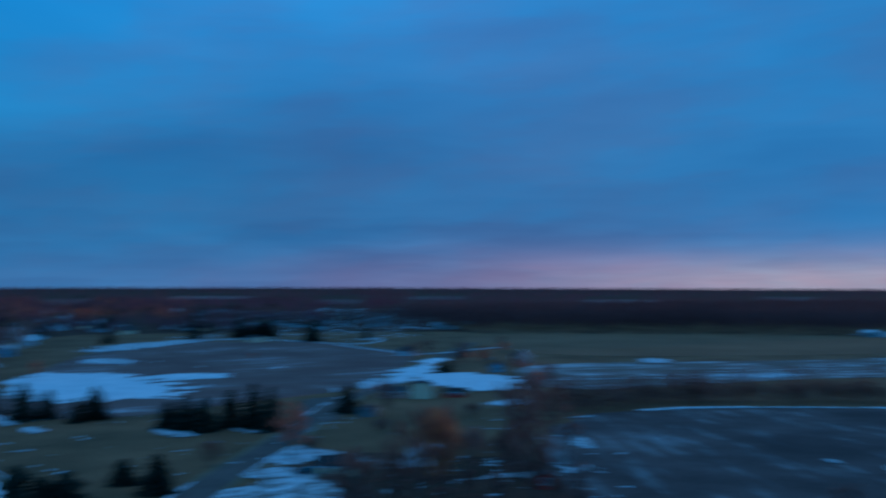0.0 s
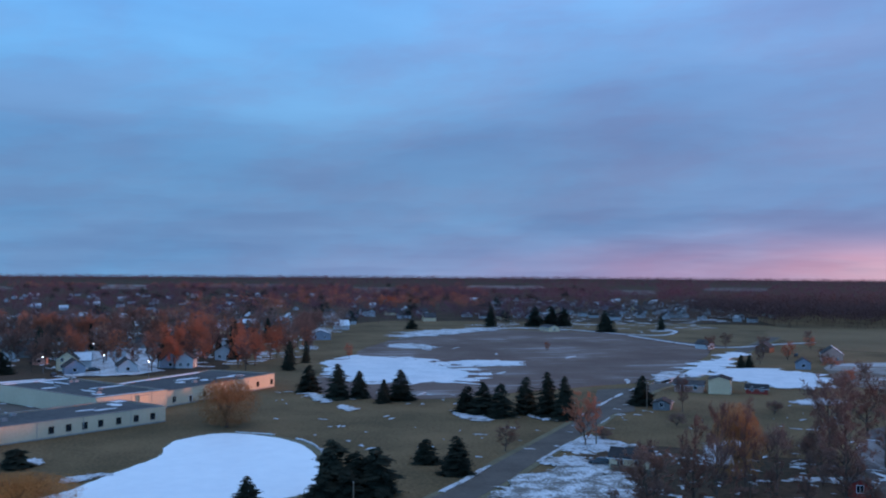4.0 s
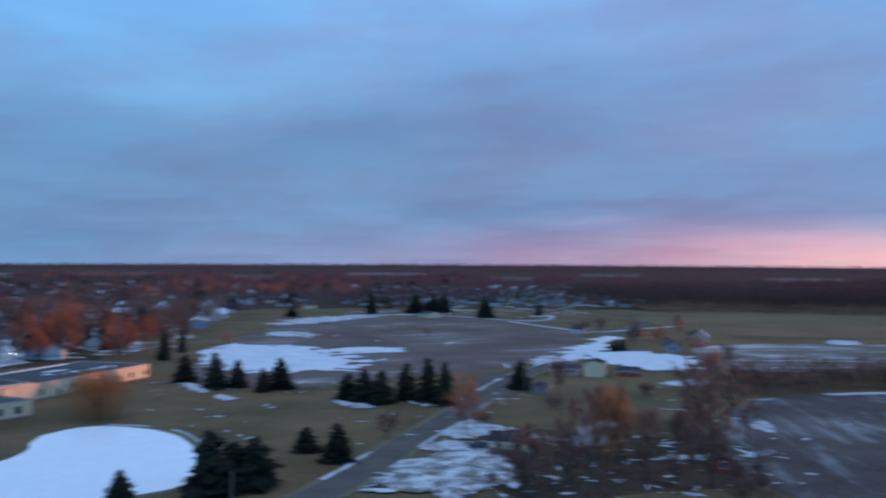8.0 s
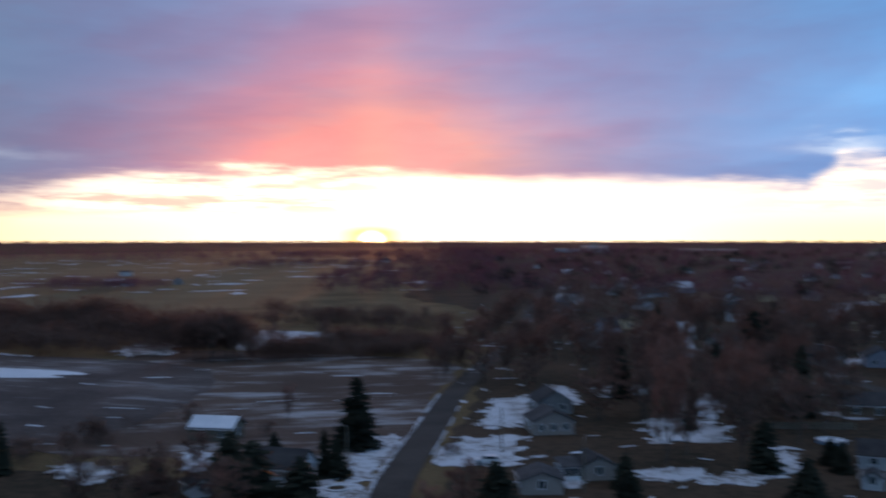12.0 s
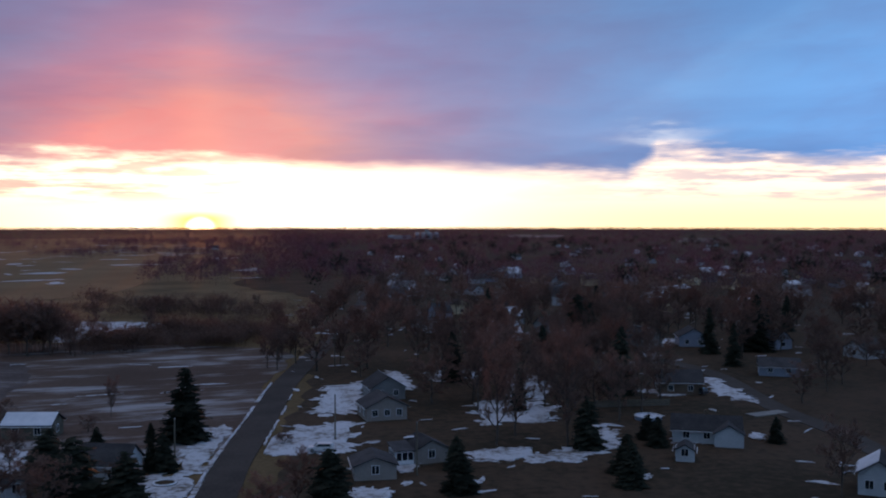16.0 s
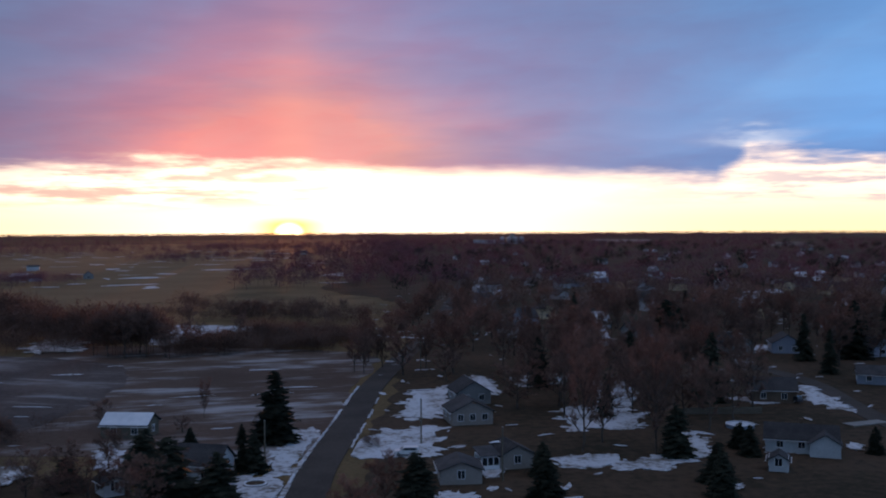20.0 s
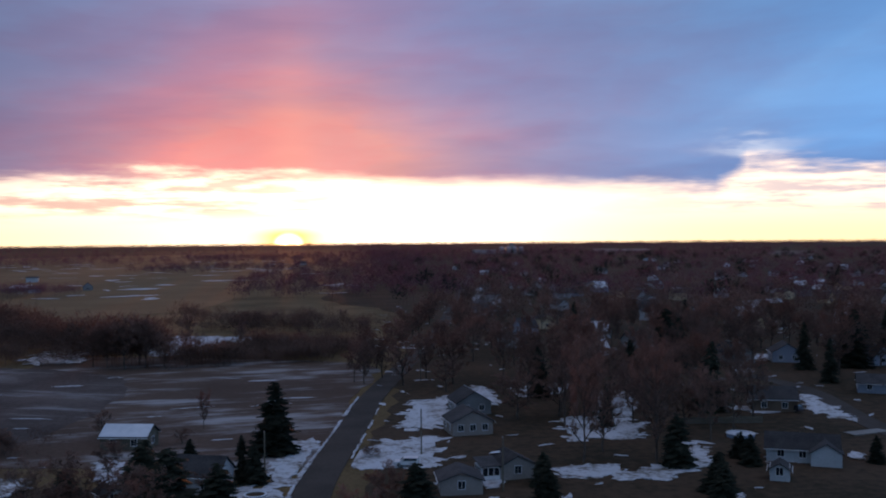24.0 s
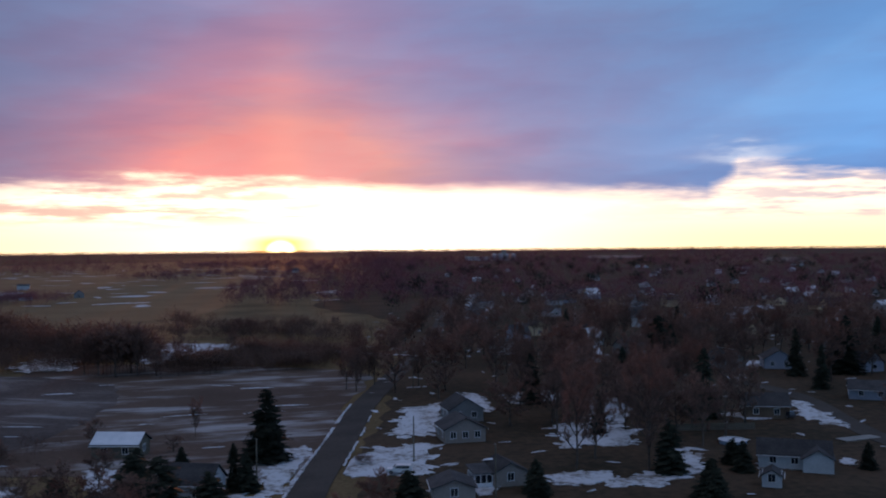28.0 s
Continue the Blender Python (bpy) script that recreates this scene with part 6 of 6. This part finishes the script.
def streaks(name, poly, count, along, seed, lo, hi, label):
    """Wind drifts left in the furrows: one object."""
    rnd = random.Random(seed)
    geos = []
    for x, y, _ in fill(poly, count, rnd, 1, 2):
        long = rnd.uniform(lo, hi)
        thin, swing = (rnd.uniform(0.06, 0.2), 8) if "drifts" in name else (rnd.uniform(0.12, 0.5), 50)
        geos.append(blob_geo(x, y, long, long * thin, along + rnd.gauss(0, swing), 0.13, rnd, 11, 0.45))
    v, f = join(*geos)
    tagged(new(name, mesh_of(name, v, f, M_PATCHY)), label, "snow", kind="stuff")


streaks("snow_drifts", FIELD_B, 11, 157, 1, 1.0, 5.0, "thin snow streaks in the furrows")
streaks("snow_drifts", FIELD_A, 9, 150, 2, 2.0, 8.0, "thin snow streaks in the furrows")
streaks("snow_drifts", FIELD_C, 16, 65, 3, 3.0, 14.0, "thin snow streaks on stubble")
streaks("snow_drifts", [(-30, 165), (-90, 200), (-60, 300), (0, 300), (10, 220)], 14, 0, 4, 1.0, 5.0, "thin snow on the rough meadow")
streaks("snow_bits", [(10, 130), (130, 110), (230, 300), (200, 600), (60, 600), (20, 300)], 340, 10, 5, 0.4, 2.2, "scraps of snow over gardens and lawns")
streaks("snow_bits", [(-150, 40), (-320, -10), (-330, 20), (-260, 180), (-140, 130)], 160, 40, 6, 0.3, 1.6, "scraps of snow on grass")
streaks("snow_bits", [(-146, 58), (-205, 62), (-216, 92), (-170, 132), (-140, 112)], 120, 40, 16, 0.4, 2.0, "scraps of snow between the yards")
streaks("snow_bits", [(-400, -140), (-900, -320), (-900, 100), (-420, 20)], 900, 5, 7, 1.0, 8.0, "scraps of snow between the houses")
streaks("snow_bits", [(-700, 150), (-950, 330), (-850, 480), (-600, 290)], 160, 50, 8, 2, 9.0, "scraps of snow between far houses")
streaks("snow_bits", [(-330, 600), (-700, 1500), (0, 1800), (60, 700)], 140, 0, 9, 4, 22.0, "scraps of snow on far fields")
bank_rnd = random.Random(15)


def broken_strip(name, pts, wide, kept, mat, label, jitter=0.3):
    """A line of snow that breaks off and begins again."""
    run = []
    for p in pts:
        run.append(p + Vector((bank_rnd.uniform(-jitter, jitter), bank_rnd.uniform(-jitter, jitter))))
        if len(run) > 3 and bank_rnd.random() < 0.22:
            if bank_rnd.random() < kept:
                strip(name, run, wide * bank_rnd.uniform(0.4, 1.3), 0.25, mat, label, "snow", 0.25)
            run = [run[-1]]


for line, off, wide, lo, hi, kept in ((ROAD_W, 3.5, 0.7, 14, 37, 0.95), (ROAD_N, 4.1, 1.1, 12, 44, 0.6), (ROAD_W, -3.4, 0.4, 26, 34, 0.45), (ROAD_N, -4.0, 0.7, 12, 30, 0.35)):
    pts = []
    for i in range(lo, hi):
        p, q = line[i], line[min(i + 1, len(line) - 1)]
        d = (q - p).normalized()
        pts += [p.lerp(q, k / 4) + Vector((-d.y, d.x)) * off for k in range(4)]
    broken_strip("snow_bank", pts, wide, kept, M_PATCHY, "thin broken snow bank along the road edge", 0.14)
broken_strip("snow_edge", smooth_line([(-233, 172), (-236, 210), (-221, 246), (-194, 292), (-186, 335), (-184, 386), (-167, 377), (-123, 332), (-93, 320)], 14), 3.0, 0.95, M_PATCHY, "thin line of snow along the field edge", 0.8)
broken_strip("snow_edge", smooth_line([(-330, 235), (-290, 330), (-250, 420), (-235, 520)], 14), 2.4, 0.7, M_PATCHY, "thin line of snow between two fields", 0.8)


broken_strip("snow_rim", smooth_line([(-246, -3), (-239, 8), (-227, 14.6), (-208.4, 17.2), (-190.5, 16), (-174.5, 12.6)], 16), 0.8, 0.75, M_PATCHY, "thin rim of snow along the pond bank", 0.2)


# ---------------------------------------------------------------- small things
def car(x, y, rot, paint, label):
    ob = thing("car", pose(x, y, 0.2, 0, 0, rot), label, "car")
    bv = [(-0.88, -2.2, 0.3), (0.88, -2.2, 0.3), (0.88, 2.2, 0.3), (-0.88, 2.2, 0.3), (-0.88, -2.2, 0.9), (0.88, -2.2, 0.9), (0.88, 2.15, 0.85), (-0.88, 2.15, 0.85),
          (-0.72, -2.0, 1.5), (0.72, -2.0, 1.5), (0.72, 0.5, 1.5), (-0.72, 0.5, 1.5), (-0.85, 1.2, 0.92), (0.85, 1.2, 0.92)]
    bf = [(0, 1, 5, 4), (1, 2, 6, 13, 5), (3, 0, 4, 12, 7), (2, 3, 7, 6), (6, 7, 12, 13), (4, 5, 9, 8), (8, 9, 10, 11), (10, 13, 12, 11), (5, 13, 10, 9), (4, 8, 11, 12), (3, 2, 1, 0)]
    part("body", (bv, bf), paint, ob)
    part("windscreen", ([(-0.70, 0.58, 1.44), (0.70, 0.58, 1.44), (0.80, 1.14, 1.0), (-0.80, 1.14, 1.0)], [(0, 3, 2, 1)]), M_GLASS, ob)
    for s in (-1, 1):
        part("side_window", ([(s * 0.885, -1.8, 1.0), (s * 0.885, 0.75, 1.0), (s * 0.775, 0.35, 1.42), (s * 0.775, -1.8, 1.42)], [(0, 1, 2, 3)]), M_GLASS, ob)
        for yy in (-1.35, 1.35):
            w = part("wheel", tube((s * 0.70, yy, 0.32), (s * 0.92, yy, 0.32), 0.32, 0.32, 14), M_TYRE, ob)
            part("rim", tube((s * 0.90, yy, 0.32), (s * 0.94, yy, 0.32), 0.19, 0.17, 10), M_METAL, w)
        part("headlight", box(s * 0.62 - 0.15, 2.15, 0.58, s * 0.62 + 0.15, 2.22, 0.74), M_TRIM, ob)
    return ob


car(20, 166, 78, M_CARWHITE, "white van parked on the snowy drive")
car(-191.2, 72.3, 150, M_CARDARK, "dark car parked beside the low house")
for x, y, r, dark in ((-404, -60, 20, True), (-398, -44, 25, False), (-386, -72, 110, True), (-330, -96, 40, True), (-335, -90, 40, False), (-341, -84, 40, True), (-346, -78, 40, True), (-426, 262, 60, True), (112, 201, 20, True), (140, 288, 60, True)):
    car(x, y, r, M_CARDARK if dark else M_CARWHITE, ("dark" if dark else "white") + " car parked near the houses")


def pool(x, y):
    ob = thing("swimming_pool", pose(x, y, 0), "round above ground pool with snow on its cover", "pool")
    n, r = 36, 2.7
    ring = lambda rad, z: [(rad * math.cos(2 * math.pi * i / n), rad * math.sin(2 * math.pi * i / n), z) for i in range(n)]
    v = ring(r, 0) + ring(r, 0.75) + ring(r - 0.08, 0.75) + ring(r - 0.08, 0)
    part("pool_wall", (v, [(k * n + i, k * n + (i + 1) % n, (k + 1) * n + (i + 1) % n, (k + 1) * n + i) for k in range(3) for i in range(n)]), M_POOL, ob)
    v = ring(r + 0.12, 0.75) + ring(r + 0.12, 0.82) + ring(r - 0.16, 0.82) + ring(r - 0.16, 0.75)
    part("rim", (v, [(k * n + i, k * n + (i + 1) % n, ((k + 1) % 4) * n + (i + 1) % n, ((k + 1) % 4) * n + i) for k in range(4) for i in range(n)]), M_TRIM, ob)
    part("cover", (ring(r - 0.1, 0.66) + [(0, 0, 0.62)], [(i, (i + 1) % n, n) for i in range(n)]), M_SNOW, ob, "snow covered pool cover")
    return ob


pool(88, 178)


def grain_elevator(x, y, rot):
    ob = thing("grain_elevator", pose(x, y, 0, 0, 0, rot), "pale far grain elevator with round bins", "grain elevator")
    for i in range(4):
        bin_part = part("bin", tube((i * 15, 0, 0), (i * 15, 0, 14), 6.5, 6.5, 20), M_METAL, ob, "round metal bin")
        part("cone_roof", tube((i * 15, 0, 14.02), (i * 15, 0, 17), 6.8, 0.6, 20), M_METAL, bin_part)
    part("headhouse", box(18, 9, 0, 28, 17, 25), M_CONCRETE, ob, "tall concrete headhouse")
    part("warehouse", box(-70, -10, 0, -14, 12, 9), M_WHITE, ob, "long white warehouse")


grain_elevator(500, 2230, -12)


def pole(x, y, h=10, rot=0, arm=True):
    ob = thing("utility_pole", pose(x, y, 0, 0, 0, rot), "weathered wooden utility pole beside the road", "pole", "utility poles")
    part("post", tube((0, 0, -0.3), (0, 0, h), 0.16, 0.11, 8), M_WOOD, ob)
    part("pole_cap", tube((0, 0, h + 0.005), (0, 0, h + 0.12), 0.13, 0.02, 8), M_METAL, ob, "small metal cap")
    if arm:
        part("crossarm", box(-1.1, -0.06, h - 0.9, 1.1, 0.06, h - 0.76), M_WOOD, ob)
        for s in (-0.95, -0.45, 0.45, 0.95):
            part("insulator", tube((s, 0, h - 0.76), (s, 0, h - 0.58), 0.05, 0.03, 6), M_TRIM, ob)
    return ob


for x, y, arm in ((-161.1, 17.5, False), (-214, 80, True), (-4.2, 159.0, False), (23.7, 174.3, False), (32.9, 147.0, False), (36, 265, True), (-268, 116, True)):
    pole(x, y, 5.0 if y < 30 else 8.5, 0, arm)


def street_lamp(x, y):
    ob = thing("street_lamp", pose(x, y, 0), "lit street lamp on a grey pole", "street lamp", "street lamps")
    part("pole", tube((0, 0, -0.2), (0, 0, 6.5), 0.09, 0.06, 8), M_METAL, ob)
    part("arm", tube((0, 0, 6.4), (1.2, 0, 6.7), 0.04, 0.04, 6), M_METAL, ob)
    part("lamp_head", box(1.0, -0.18, 6.55, 1.6, 0.18, 6.7), M_LAMP, ob, "glowing white lamp head")


for x, y in ((-402, -56), (-398, -78), (-372, -36), (-330, -88), (-610, 40), (-470, -70)):
    street_lamp(x, y)


def fence(x, y, rot, n=6, boards=None, label="pale board fence behind the low house"):
    ob = thing("fence", pose(x, y, 0, 0, 0, rot), label, "fence")
    for i in range(n + 1):
        part("post", box(i * 2.4 - 0.06, -0.06, -0.2, i * 2.4 + 0.06, 0.06, 1.6), M_WOOD, ob)
    for i in range(n):
        for k in range(3):
            part("board", box(i * 2.4 + 0.06, -0.03, 0.15 + k * 0.5, i * 2.4 + 2.34, 0.03, 0.55 + k * 0.5), boards or M_WHITE, ob)


fence(-185.3, 72.4, 34, 4, M_WOOD, "brown board fence beside the snowy yard")
fence(82.1, 191.8, -7, 7, M_WOOD, "dark weathered board fence behind the pool")


def hoop_barn(x, y, rot, wide, long, high):
    """A round-backed barn of ribbed white sheeting with a door in its end."""
    ob = thing("hoop_barn", pose(x, y, 0, 0, 0, rot), "white round-backed barn at the edge of a far field", "barn")
    n, rings = 14, 7
    arc = [(math.cos(math.pi * i / n), math.sin(math.pi * i / n) ** 0.8) for i in range(n + 1)]
    v = [(c * wide / 2, long * (k / (rings - 1) - 0.5), s * high) for k in range(rings) for c, s in arc]
    m = n + 1
    part("roof", (v, [(k * m + i, (k + 1) * m + i, (k + 1) * m + i + 1, k * m + i + 1) for k in range(rings - 1) for i in range(n)]), M_TRIM, ob)
    for s in (-0.5, 0.5):
        part("end_wall", ([(c * wide / 2, s * long, z * high) for c, z in arc], [tuple(range(m))]), M_TRIM, ob)
    door = part("door", box(-2.2, -long / 2 - 0.1, 0, 2.2, -long / 2 + 0.05, 4.2), M_GREYWALL, ob)
    part("door_frame", join(box(-2.45, -long / 2 - 0.14, 0, -2.2, -long / 2, 4.4), box(2.2, -long / 2 - 0.14, 0, 2.45, -long / 2, 4.4), box(-2.2, -long / 2 - 0.14, 4.2, 2.2, -long / 2, 4.4)), M_METAL, door)
    for k in range(rings):
        y0 = long * (k / (rings - 1) - 0.5)
        part("rib", join(*[tube((a[0] * wide / 2, y0, a[1] * high), (b[0] * wide / 2, y0, b[1] * high), 0.12, 0.12, 4) for a, b in zip(arc, arc[1:])]), M_METAL, ob)


hoop_barn(-313, 714, 24, 20, 26, 7.0)
for x, y, r, d in ((-480, 632, 60, 20), (-342, 724, 70, 18), (-205, 790, 80, 16)):
    house("barn", x, y, r, 9, d, 3.2, 5.0, M_GREYWALL, M_METAL, "low grey farm shed with a snowy roof", "far farm sheds", snow=True, detail=False)


def round_bed(x, y, r):
    ob = thing("garden_bed", pose(x, y, 0), "round garden bed with a snowy stone ring", "garden bed")
    n = 28
    ring = lambda rad, z: [(rad * math.cos(2 * math.pi * i / n), rad * math.sin(2 * math.pi * i / n), z) for i in range(n)]
    v = ring(r, 0) + ring(r, 0.4) + ring(r - 0.4, 0.4) + ring(r - 0.4, 0)
    part("stone_ring", (v, [(k * n + i, k * n + (i + 1) % n, (k + 1) * n + (i + 1) % n, (k + 1) * n + i) for k in range(3) for i in range(n)]), M_CONCRETE, ob)
    v = ring(r - 0.02, 0.41) + ring(r - 0.1, 0.5) + ring(r - 0.36, 0.5) + ring(r - 0.38, 0.41)
    part("snow_cover", (v, [(k * n + i, k * n + (i + 1) % n, (k + 1) * n + (i + 1) % n, (k + 1) * n + i) for k in range(3) for i in range(n)]), M_SNOW, ob, "snow on the stone ring")
    part("soil", (ring(r - 0.4, 0.3) + [(0, 0, 0.42)], [(i, (i + 1) % n, n) for i in range(n)]), M_TOWNGROUND, ob)


round_bed(-5.5, 151, 1.9)
